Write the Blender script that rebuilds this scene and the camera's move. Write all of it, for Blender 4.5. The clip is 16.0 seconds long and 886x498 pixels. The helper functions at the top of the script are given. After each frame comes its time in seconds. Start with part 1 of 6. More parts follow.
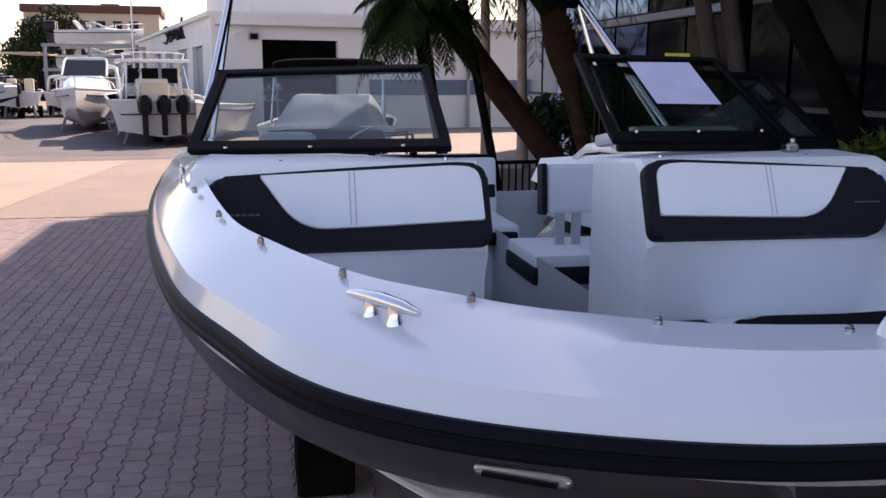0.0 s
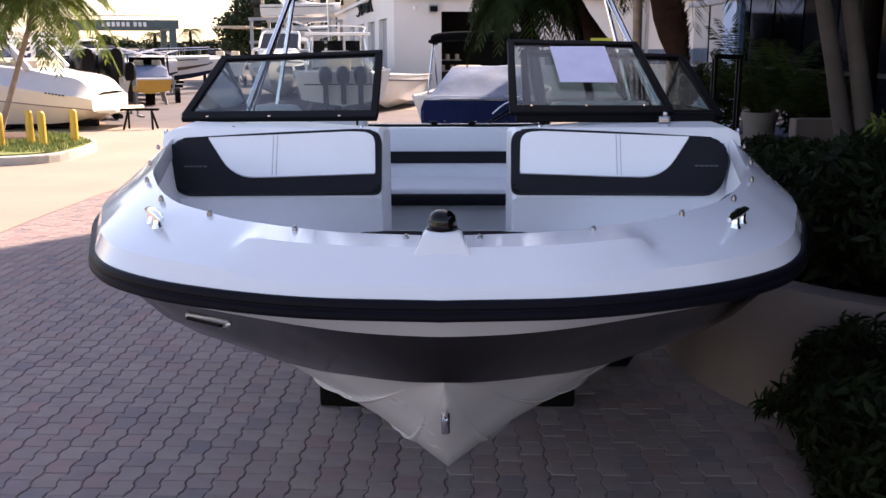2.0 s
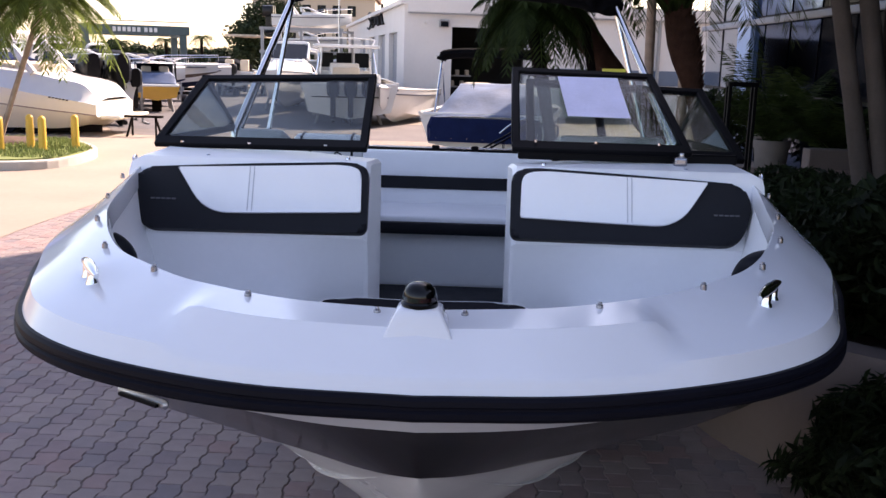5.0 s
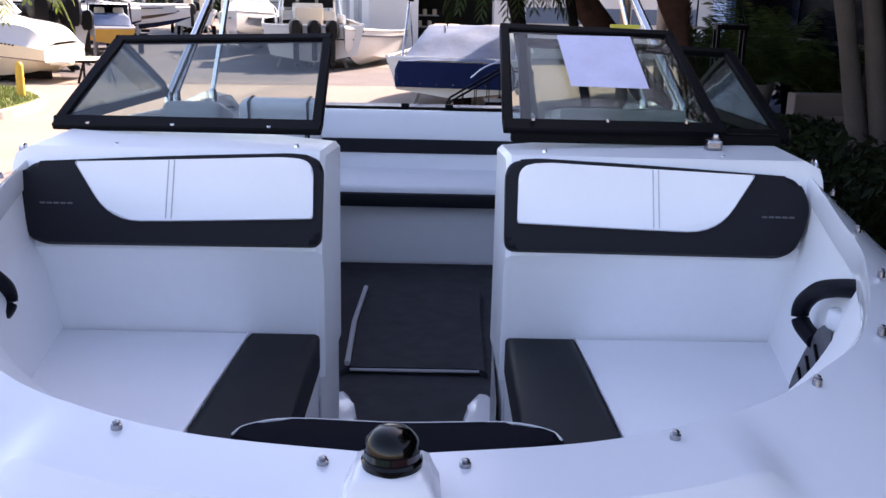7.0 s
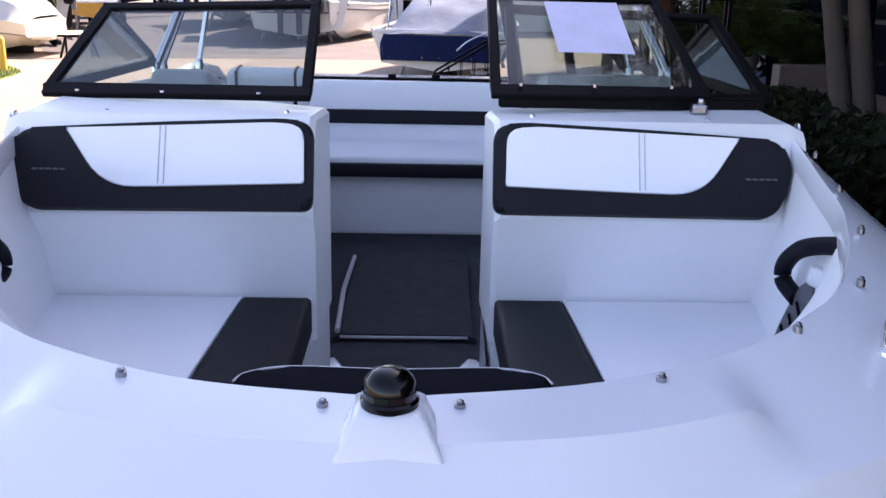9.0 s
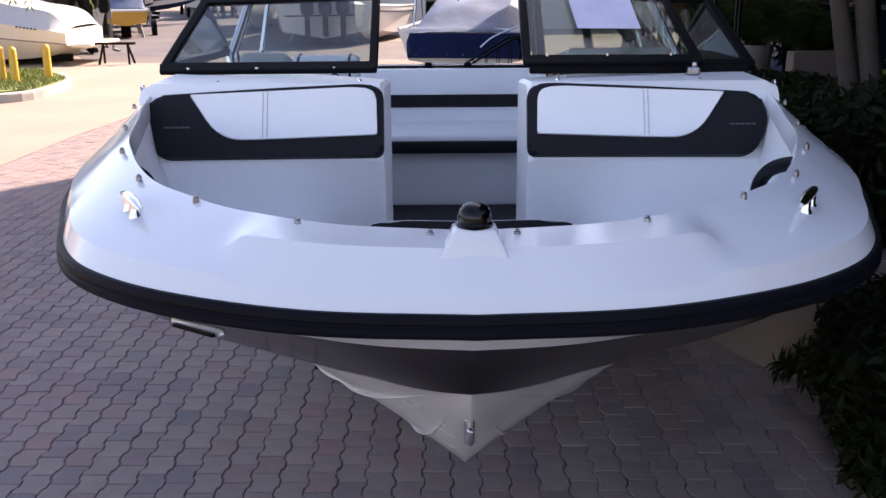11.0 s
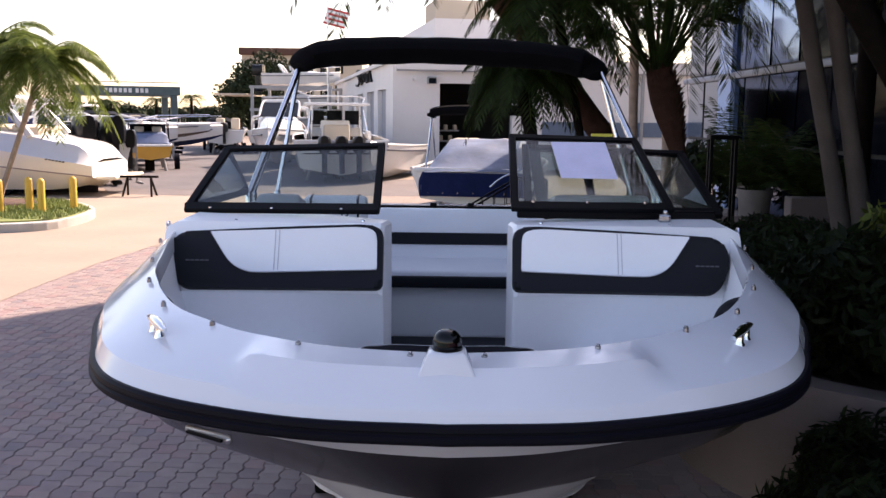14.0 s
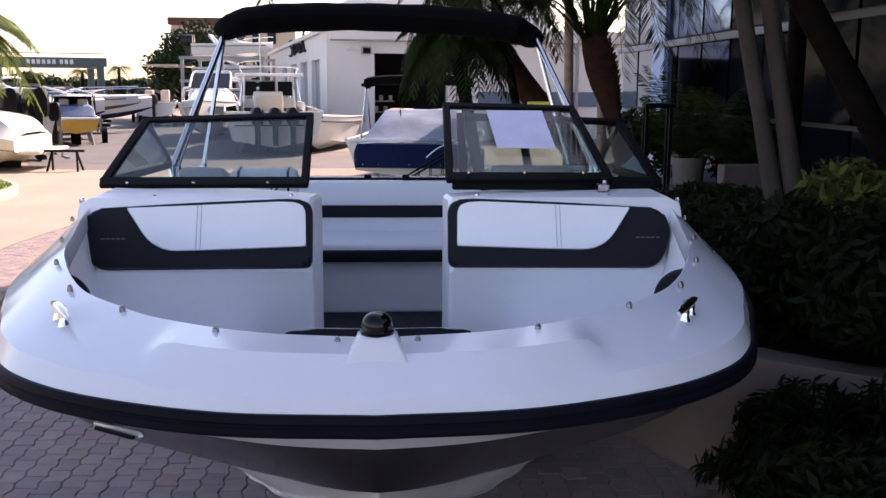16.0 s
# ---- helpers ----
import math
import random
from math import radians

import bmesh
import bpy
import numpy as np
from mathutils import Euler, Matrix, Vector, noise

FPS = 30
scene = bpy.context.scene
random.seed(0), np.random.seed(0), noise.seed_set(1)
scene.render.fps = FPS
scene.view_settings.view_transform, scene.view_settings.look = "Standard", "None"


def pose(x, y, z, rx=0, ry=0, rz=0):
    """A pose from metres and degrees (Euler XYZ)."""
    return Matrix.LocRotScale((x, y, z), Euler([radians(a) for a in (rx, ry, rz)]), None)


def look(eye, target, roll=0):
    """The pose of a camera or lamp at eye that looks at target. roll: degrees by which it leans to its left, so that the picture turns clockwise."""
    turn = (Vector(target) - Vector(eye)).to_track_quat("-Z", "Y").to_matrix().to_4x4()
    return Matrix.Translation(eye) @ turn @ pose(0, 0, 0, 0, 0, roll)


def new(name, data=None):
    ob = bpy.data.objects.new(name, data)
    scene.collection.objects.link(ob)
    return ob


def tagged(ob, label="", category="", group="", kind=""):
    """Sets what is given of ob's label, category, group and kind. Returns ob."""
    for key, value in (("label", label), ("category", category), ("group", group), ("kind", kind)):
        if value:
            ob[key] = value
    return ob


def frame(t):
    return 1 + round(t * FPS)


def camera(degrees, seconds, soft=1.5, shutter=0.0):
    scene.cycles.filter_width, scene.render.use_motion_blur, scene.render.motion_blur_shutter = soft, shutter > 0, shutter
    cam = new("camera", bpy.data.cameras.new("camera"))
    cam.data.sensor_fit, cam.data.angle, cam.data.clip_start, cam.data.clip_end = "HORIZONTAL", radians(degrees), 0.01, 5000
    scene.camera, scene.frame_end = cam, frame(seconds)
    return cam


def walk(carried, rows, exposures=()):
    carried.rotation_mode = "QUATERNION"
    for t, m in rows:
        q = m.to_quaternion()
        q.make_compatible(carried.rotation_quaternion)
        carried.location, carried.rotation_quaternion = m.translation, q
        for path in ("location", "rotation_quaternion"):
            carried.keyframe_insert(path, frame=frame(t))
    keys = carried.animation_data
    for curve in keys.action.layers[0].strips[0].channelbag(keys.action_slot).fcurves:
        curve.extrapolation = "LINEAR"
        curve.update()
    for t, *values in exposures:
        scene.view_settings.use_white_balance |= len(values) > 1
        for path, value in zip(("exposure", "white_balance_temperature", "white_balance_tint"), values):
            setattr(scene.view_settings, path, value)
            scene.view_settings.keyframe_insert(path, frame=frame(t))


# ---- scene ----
cam = camera(50.2, 16.0)
PATH = [
    (0, (-0.859, -4.175, 1.88), (-0.482, -2.244, 1.522), 0.3),
    (0.5, (-0.659, -4.412, 1.899), (-0.366, -2.466, 1.541), -1.1),
    (1, (-0.396, -4.613, 1.923), (-0.206, -2.67, 1.488), -1.3),
    (1.5, (-0.113, -4.778, 1.928), (-0.055, -2.825, 1.502), 0.4),
    (2, (0.036, -5.012, 1.94), (0.0, -3.057, 1.519), -0.2),
    (2.5, (0.141, -5.206, 1.94), (0.038, -3.255, 1.512), 0.1),
    (3, (0.251, -5.264, 1.938), (0.046, -3.33, 1.472), -0.1),
    (3.5, (0.307, -5.215, 1.94), (0.033, -3.287, 1.483), 0.2),
    (4, (0.212, -5.06, 1.953), (-0.091, -3.126, 1.544), 0.8),
    (4.5, (0.109, -4.892, 1.973), (-0.001, -2.932, 1.593), 1.9),
    (7, (0.038, -3.999, 2.038), (0.059, -2.066, 1.524), 1.3),
    (7.5, (0.037, -4.001, 2.063), (0.057, -2.055, 1.603), 1.3),
    (8, (0.048, -4.019, 2.064), (0.095, -2.045, 1.749), 1.5),
    (8.5, (0.043, -4.008, 2.036), (0.078, -2.061, 1.58), 0.5),
    (9, (0.029, -4.04, 2.018), (0.08, -2.121, 1.454), 1.2),
    (11.5, (-0.06, -4.852, 1.991), (-0.067, -2.932, 1.43), -0.6),
    (12, (-0.029, -4.971, 2.007), (-0.007, -3.052, 1.445), -0.1),
    (12.5, (0.051, -5.081, 2.015), (0.05, -3.145, 1.515), 0.0),
    (13, (0.077, -5.138, 2.033), (0.021, -3.192, 1.576), -0.1),
    (13.5, (0.051, -5.084, 2.039), (-0.014, -3.115, 1.693), 0.2),
    (14, (0.015, -4.99, 2.047), (-0.012, -3.01, 1.763), 0.6),
    (14.5, (-0.018, -4.932, 2.038), (0.021, -2.955, 1.736), 0.8),
    (15, (-0.006, -4.882, 2.044), (0.108, -2.909, 1.736), 0.6),
    (15.5, (0.016, -4.857, 2.045), (0.128, -2.886, 1.72), 0.2),
    (16, (0.032, -4.85, 2.036), (0.136, -2.882, 1.693), 0.3),
]
EXPOSURE = 1.26
walk(cam, [(t, look(eye, target, roll)) for t, eye, target, roll in PATH],
     exposures=[(t, EXPOSURE + e, k, 27) for t, e, k in ((0.0, -.25, 7450), (1.0, -.08, 7550), (2.0, .18, 7800), (3.0, .40, 8050), (3.5, .35, 8100), (4.0, .25, 8050), (4.5, .15, 7800),
                (7.0, .46, 7350), (8.0, .47, 7400), (9.0, .54, 7300), (11.5, .20, 7700), (12.0, .30, 7750), (13.0, .26, 7850), (13.5, .15, 7850), (14.0, .03, 7700), (16.0, .02, 7450))])

# ---- light ----
SUN_DIR = Vector((0.62, 0.78, 0.80)).normalized()
world = bpy.data.worlds.new("sky")
world.use_nodes = True
scene.world = world
wn = world.node_tree
sky = wn.nodes.new("ShaderNodeTexSky")
sky.sky_type = 'NISHITA'
sky.sun_disc = False
sky.sun_elevation = math.asin(SUN_DIR.z)
sky.sun_rotation = math.atan2(SUN_DIR.x, SUN_DIR.y)
sky.air_density, sky.dust_density = 1.0, 1.0
bg = wn.nodes["Background"]
bg.inputs["Strength"].default_value = 0.15
wn.links.new(sky.outputs[0], bg.inputs["Color"])
sun = new("sun", bpy.data.lights.new("sun", 'SUN'))
sun.data.energy, sun.data.angle, sun.data.color = 5.0, radians(0.5), (1.0, 0.93, 0.83)
sun.matrix_world = look(SUN_DIR * 60, (0, 0, 0))


# ---- materials ----
def mat(name, color, rough=0.5, metal=0.0, spec=0.5, var=0.08, scale=4.0, bump=0.0, bscale=60.0, coat=0.0,
        color2=None, by_object=0.0, by_island=0.0):
    """Principled surface: two scales of tone noise, fine bump, optional tone shift by object or island."""
    m = bpy.data.materials.new(name)
    m.use_nodes = True
    nt = m.node_tree
    n, ln = nt.nodes, nt.links
    b = n["Principled BSDF"]
    b.inputs["Roughness"].default_value = rough
    b.inputs["Metallic"].default_value = metal
    b.inputs["Specular IOR Level"].default_value = spec
    b.inputs["Coat Weight"].default_value = coat
    b.inputs["Coat Roughness"].default_value = 0.05
    tc = n.new("ShaderNodeTexCoord")
    a = n.new("ShaderNodeTexNoise")
    a.inputs["Scale"].default_value, a.inputs["Detail"].default_value = scale, 6
    f = n.new("ShaderNodeTexNoise")
    f.inputs["Scale"].default_value, f.inputs["Detail"].default_value = scale * 14, 3
    for t in (a, f):
        ln.new(tc.outputs["Object"], t.inputs["Vector"])
    add = n.new("ShaderNodeMath")
    add.operation = 'MULTIPLY_ADD'
    ln.new(f.outputs[0], add.inputs[0])
    add.inputs[1].default_value = 0.35
    ln.new(a.outputs[0], add.inputs[2])
    mix = n.new("ShaderNodeMix")
    mix.data_type = 'RGBA'
    c = Vector(color)
    lo = c * (1 - var)
    hi = Vector(color2) if color2 else c * (1 + var)
    mix.inputs[6].default_value = (*lo, 1)
    mix.inputs[7].default_value = (*[min(v, 1) for v in hi], 1)
    ramp = n.new("ShaderNodeMapRange")
    ramp.inputs[1].default_value, ramp.inputs[2].default_value = 0.4, 0.95
    ln.new(add.outputs[0], ramp.inputs[0])
    ln.new(ramp.outputs[0], mix.inputs[0])
    out = mix.outputs[2]
    if by_object or by_island:
        src = n.new("ShaderNodeObjectInfo").outputs["Random"] if by_object else n.new("ShaderNodeNewGeometry").outputs["Random Per Island"]
        amt = by_object or by_island
        mr = n.new("ShaderNodeMapRange")
        mr.inputs[3].default_value, mr.inputs[4].default_value = 1 - amt, 1 + amt
        ln.new(src, mr.inputs[0])
        mul = n.new("ShaderNodeVectorMath")
        mul.operation = 'SCALE'
        ln.new(out, mul.inputs[0])
        ln.new(mr.outputs[0], mul.inputs["Scale"])
        out = mul.outputs[0]
    ln.new(out, b.inputs["Base Color"])
    rr = n.new("ShaderNodeMapRange")
    rr.inputs[3].default_value, rr.inputs[4].default_value = max(rough - 0.06, 0.02), min(rough + 0.08, 1)
    ln.new(a.outputs[0], rr.inputs[0])
    ln.new(rr.outputs[0], b.inputs["Roughness"])
    if bump:
        g = n.new("ShaderNodeTexNoise")
        g.inputs["Scale"].default_value, g.inputs["Detail"].default_value = bscale, 4
        ln.new(tc.outputs["Object"], g.inputs["Vector"])
        bp = n.new("ShaderNodeBump")
        bp.inputs["Strength"].default_value, bp.inputs["Distance"].default_value = bump, 0.01
        ln.new(g.outputs[0], bp.inputs["Height"])
        ln.new(bp.outputs[0], b.inputs["Normal"])
    return m


def leaf_mat(name, color, **kw):
    """Leaf: the usual surface, with light that shines through."""
    m = mat(name, color, .55, spec=.15, var=.3, **kw)
    n, ln = m.node_tree.nodes, m.node_tree.links
    b = n["Principled BSDF"]
    tr = n.new("ShaderNodeBsdfTranslucent")
    ln.new(b.inputs["Base Color"].links[0].from_socket, tr.inputs[0])
    mx = n.new("ShaderNodeMixShader")
    mx.inputs[0].default_value = .45
    ln.new(b.outputs[0], mx.inputs[1])
    ln.new(tr.outputs[0], mx.inputs[2])
    ln.new(mx.outputs[0], n["Material Output"].inputs[0])
    return m


def glass_mat(name, tint, rough=0.02):
    """Thin tinted sheet: mostly clear, with the sheen of glass."""
    m = bpy.data.materials.new(name)
    m.use_nodes = True
    n, ln = m.node_tree.nodes, m.node_tree.links
    n.remove(n["Principled BSDF"])
    tr = n.new("ShaderNodeBsdfTransparent")
    tr.inputs[0].default_value = (*tint, 1)
    gl = n.new("ShaderNodeBsdfGlossy")
    gl.inputs["Roughness"].default_value = rough
    lw = n.new("ShaderNodeLayerWeight")
    lw.inputs[0].default_value = 0.5
    pw = n.new("ShaderNodeMath")
    pw.operation = 'POWER'
    pw.inputs[1].default_value = 4.0
    fr = n.new("ShaderNodeMath")
    fr.operation = 'MULTIPLY_ADD'
    fr.inputs[1].default_value, fr.inputs[2].default_value = 0.8, 0.04
    ln.new(lw.outputs["Facing"], pw.inputs[0])
    ln.new(pw.outputs[0], fr.inputs[0])
    mx = n.new("ShaderNodeMixShader")
    ln.new(fr.outputs[0], mx.inputs[0])
    ln.new(tr.outputs[0], mx.inputs[1])
    ln.new(gl.outputs[0], mx.inputs[2])
    ln.new(mx.outputs[0], n["Material Output"].inputs[0])
    return m


M_GEL = mat("white_gelcoat", (0.71, 0.72, 0.75), 0.10, coat=0.2, spec=0.4, var=0.02, scale=1.5)
M_LINER = mat("moulded_liner", (0.87, 0.87, 0.88), 0.36, var=0.03, scale=3, bump=0.05, bscale=300)
M_DARKGEL = mat("charcoal_gelcoat", (0.008, 0.0068, 0.0072), 0.15, coat=0.03, spec=0.18, var=0.1, scale=2)
M_BOTTOM = mat("white_hull_bottom", (0.66, 0.65, 0.64), 0.25, coat=0.3, var=0.05, scale=3)
M_RUBBER = mat("black_rubber", (0.005, 0.005, 0.009), 0.5, spec=0.08, var=0.15, scale=9)
M_VINYLW = mat("white_vinyl", (0.85, 0.85, 0.87), 0.5, var=0.02, scale=5, bump=0.12, bscale=420)
M_VINYLD = mat("charcoal_vinyl", (0.0105, 0.0108, 0.0145), 0.6, spec=0.18, var=0.12, scale=6, bump=0.15, bscale=420)
M_STITCH = mat("grey_thread", (0.50, 0.50, 0.54), 0.8)
M_CHROME = mat("polished_steel", (0.75, 0.75, 0.76), 0.1, metal=1.0, var=0.04)
M_STUD = mat("dull_steel_stud", (0.32, 0.32, 0.34), 0.25, metal=1.0, var=0.1)
M_BLACK = mat("black_frame_paint", (0.003, 0.003, 0.004), 0.5, spec=0.08, var=0.1, scale=8)
M_GLASS = glass_mat("clear_tinted_glass", (0.72, 0.77, 0.76))
M_CARPET = mat("charcoal_carpet", (0.055, 0.056, 0.062), 0.95, spec=0.1, var=0.2, scale=12, bump=0.5, bscale=500)
M_GREYPL = mat("grey_moulding", (0.48, 0.48, 0.50), 0.4, var=0.05)
M_CANVAS = mat("black_canvas", (0.004, 0.004, 0.005), 0.95, spec=0.05, var=0.2, scale=5, bump=0.3, bscale=250)
M_PAPER = mat("white_paper", (0.64, 0.62, 0.80), 0.6, var=0.10, scale=9, bump=1.0, bscale=12)
M_VINYLM = mat("matt_charcoal_vinyl", (0.009, 0.009, 0.013), 0.95, spec=0.02, var=0.12, scale=6, bump=0.15, bscale=420)
M_NAV = mat("black_lamp_housing", (0.002, 0.002, 0.002), 0.08, coat=0.05, spec=.28)
M_NAVG = mat("green_lens", (0.001, 0.010, 0.006), 0.1, coat=0.4)
M_NAVR = mat("red_lens", (0.012, 0.001, 0.002), 0.1, coat=0.4)
M_ANNO = mat("brushed_aluminium", (0.6, 0.61, 0.63), 0.28, metal=1.0, var=0.06)


# ---- mesh helpers ----
def part(name, bm, material, parent=None, label="", smooth=False):
    me = bpy.data.meshes.new(name)
    bm.normal_update()
    bm.to_mesh(me)
    bm.free()
    for m in (material if isinstance(material, (list, tuple)) else (material,)):
        me.materials.append(m)
    if smooth:
        me.polygons.foreach_set("use_smooth", [True] * len(me.polygons))
        if smooth != "all":
            me.set_sharp_from_angle(angle=radians(38))
    ob = new(name, me)
    if parent:
        ob.parent = parent
    if label:
        ob["label"] = label
    return ob


def thing(name, label, category, group="", kind="", at=(0, 0, 0), rz=0):
    ob = new(name)
    ob.matrix_world = pose(*at, 0, 0, rz)
    return tagged(ob, label, category, group, kind)


def bm_of(verts, faces):
    bm = bmesh.new()
    vs = [bm.verts.new(v) for v in verts]
    for f in faces:
        try:
            bm.faces.new([vs[i] for i in f])
        except ValueError:
            pass
    bmesh.ops.recalc_face_normals(bm, faces=bm.faces)
    return bm


def add_box(bm, c, s, m=None, bevel=0.0, seg=1):
    r = bmesh.ops.create_cube(bm, size=1.0, matrix=(m or Matrix()) @ Matrix.Translation(c) @ Matrix.Diagonal((*s, 1)))
    if bevel:
        es = list({e for v in r["verts"] for e in v.link_edges})
        bmesh.ops.bevel(bm, geom=es, offset=bevel, segments=seg, affect='EDGES', profile=0.6)
    return bm


def box(c, s, m=None, bevel=0.0, seg=1):
    return add_box(bmesh.new(), c, s, m, bevel, seg)


def cr(pts, n):
    """Smooth curve through pts: n spans of each segment."""
    P = [Vector(p) for p in pts]
    P = [2 * P[0] - P[1]] + P + [2 * P[-1] - P[-2]]
    out = []
    for i in range(1, len(P) - 2):
        p0, p1, p2, p3 = P[i - 1:i + 3]
        for k in range(n):
            t = k / n
            out.append(0.5 * ((2 * p1) + (p2 - p0) * t + (2 * p0 - 5 * p1 + 4 * p2 - p3) * t * t + (3 * p1 - p0 - 3 * p2 + p3) * t ** 3))
    out.append(P[-2].copy())
    return out


def loft(rows, bm=None, close=False, caps=False, mats=None):
    """Skin over rows of equally many points. mats: material index of each strip along a row."""
    bm = bm or bmesh.new()
    R = [[bm.verts.new(p) for p in r] for r in rows]
    n = len(rows[0])
    for a, b in zip(R, R[1:]):
        for j in range(n if close else n - 1):
            k = (j + 1) % n
            try:
                f = bm.faces.new((a[j], a[k], b[k], b[j]))
                if mats:
                    f.material_index = mats[j]
            except ValueError:
                pass
    if caps:
        for r in (R[0], R[-1]):
            try:
                bm.faces.new(r)
            except ValueError:
                pass
    bmesh.ops.remove_doubles(bm, verts=[v for r in R for v in r], dist=1e-5)
    bmesh.ops.recalc_face_normals(bm, faces=bm.faces)
    return bm


def ring(c, t, r, n, ry=None, up=Vector((0, 0, 1))):
    t = t.normalized()
    if abs(t.dot(up)) > 0.95:
        up = Vector((0, 1, 0))
    u = t.cross(up).normalized()
    v = u.cross(t).normalized()
    return [c + u * (r * math.cos(2 * math.pi * k / n)) + v * ((ry or r) * math.sin(2 * math.pi * k / n)) for k in range(n)]


def tube(pts, r, n=8, bm=None, ry=None):
    P = [Vector(p) for p in pts]
    rs = r if isinstance(r, (list, tuple)) else [r] * len(P)
    rows = []
    for i, p in enumerate(P):
        t = P[min(i + 1, len(P) - 1)] - P[max(i - 1, 0)]
        rows.append(ring(p, t, rs[i], n, ry))
    return loft(rows, bm, close=True, caps=True)


def lathe(prof, n=20, c=(0, 0, 0), bm=None):
    """prof: (radius, height) from bottom to top."""
    c = Vector(c)
    rows = [[c + Vector((r * math.cos(2 * math.pi * k / n), r * math.sin(2 * math.pi * k / n), z)) for k in range(n)] for r, z in prof]
    return loft(rows, bm, close=True, caps=True)


def bar(p, q, w, h, up=(0, 0, 1), bm=None, bevel=0.0):
    """Straight bar of section w x h from p to q; h runs along up."""
    p, q = Vector(p), Vector(q)
    d = q - p
    y = d.normalized()
    x = y.cross(Vector(up)).normalized()
    z = x.cross(y)
    m = Matrix((( *x, 0), (*y, 0), (*z, 0), (0, 0, 0, 1))).transposed()
    m.translation = (p + q) / 2
    return add_box(bm or bmesh.new(), (0, 0, 0), (w, d.length, h), m, bevel)


def slab(poly, origin, u, v, t, bevel=0.0, seg=2, bm=None):
    """Plate of thickness t over the outline poly (in u, v), growing along u x v."""
    bm = bm or bmesh.new()
    o, u, v = Vector(origin), Vector(u).normalized(), Vector(v).normalized()
    w = u.cross(v)
    lo = [bm.verts.new(o + u * a + v * b) for a, b in poly]
    hi = [bm.verts.new(o + u * a + v * b + w * t) for a, b in poly]
    n = len(poly)
    top = bm.faces.new(hi)
    bm.faces.new(lo[::-1])
    for k in range(n):
        bm.faces.new((lo[k], lo[(k + 1) % n], hi[(k + 1) % n], hi[k]))
    if bevel:
        bmesh.ops.bevel(bm, geom=list(top.edges), offset=bevel, segments=seg, affect='EDGES', profile=0.6)
    bmesh.ops.recalc_face_normals(bm, faces=bm.faces)
    return bm


def smooth_poly(pts, n=4):
    P = list(pts)
    out = []
    k = len(P)
    for i in range(k):
        p0, p1, p2, p3 = (Vector(P[(i + j - 1) % k]) for j in range(4))
        for s in range(n):
            t = s / n
            out.append(tuple(0.5 * ((2 * p1) + (p2 - p0) * t + (2 * p0 - 5 * p1 + 4 * p2 - p3) * t * t + (3 * p1 - p0 - 3 * p2 + p3) * t ** 3)))
    return out

# ---- the bowrider on the drive ----
SHEER = [(0, -3.25), (.28, -3.222), (.53, -3.128), (.70, -3.01), (.81, -2.87), (.90, -2.65), (1.05, -2.15), (1.20, -1.05), (1.27, .4), (1.27, 2.25)]
CHINE = [(0, -2.99, 1.195), (.07, -2.92, 1.17), (.15, -2.82, 1.14), (.24, -2.68, 1.10), (.36, -2.5, 1.05), (.48, -2.28, 1.0), (.66, -1.9, .95), (.93, -.95, .85), (1.05, .4, .76), (1.05, 2.25, .74)]
KEEL = [(0, -2.99, 1.195), (0, -2.9, 1.115), (0, -2.79, 1.02), (0, -2.6, .87), (0, -2.42, .735), (0, -2.2, .63), (0, -1.85, .56), (0, -.9, .42), (0, .4, .34), (0, 2.25, .32)]
RIM = [(0, -3.03, 1.545), (.25, -2.985, 1.547), (.45, -2.89, 1.553), (.58, -2.77, 1.557), (.70, -2.62, 1.56), (.83, -2.34, 1.568), (.93, -2.0, 1.58), (1.04, -1.2, 1.632), (1.09, .4, 1.54), (1.09, 2.25, 1.36)]
SEG = 8
c_sheer = [Vector((p.x, p.y, 0)) for p in cr([(x, y, 0) for x, y in SHEER], SEG)]
c_chine, c_keel, c_rim = cr(CHINE, SEG), cr(KEEL, SEG), cr(RIM, SEG)
for c in (c_sheer, c_chine, c_keel, c_rim):
    for p in c:
        p.x = max(p.x, 0)
NS = len(c_sheer)


def both(rows):
    """Rows of the +x half, joined with their mirror images into one run from bow-left aft to bow-right aft."""
    left = [[Vector((-p.x, p.y, p.z)) for p in r] for r in rows[:0:-1]]
    return left + rows


def outward(i):
    t = c_sheer[min(i + 1, NS - 1)] - c_sheer[max(i - 1, 0)]
    if i == 0:
        t = Vector((1, 0, 0))
    return Vector((t.y, -t.x, 0)).normalized() * 1.0


boat = thing("bowrider_boat", "white and charcoal open-bow motorboat standing on blocks on the paved drive", "boat")

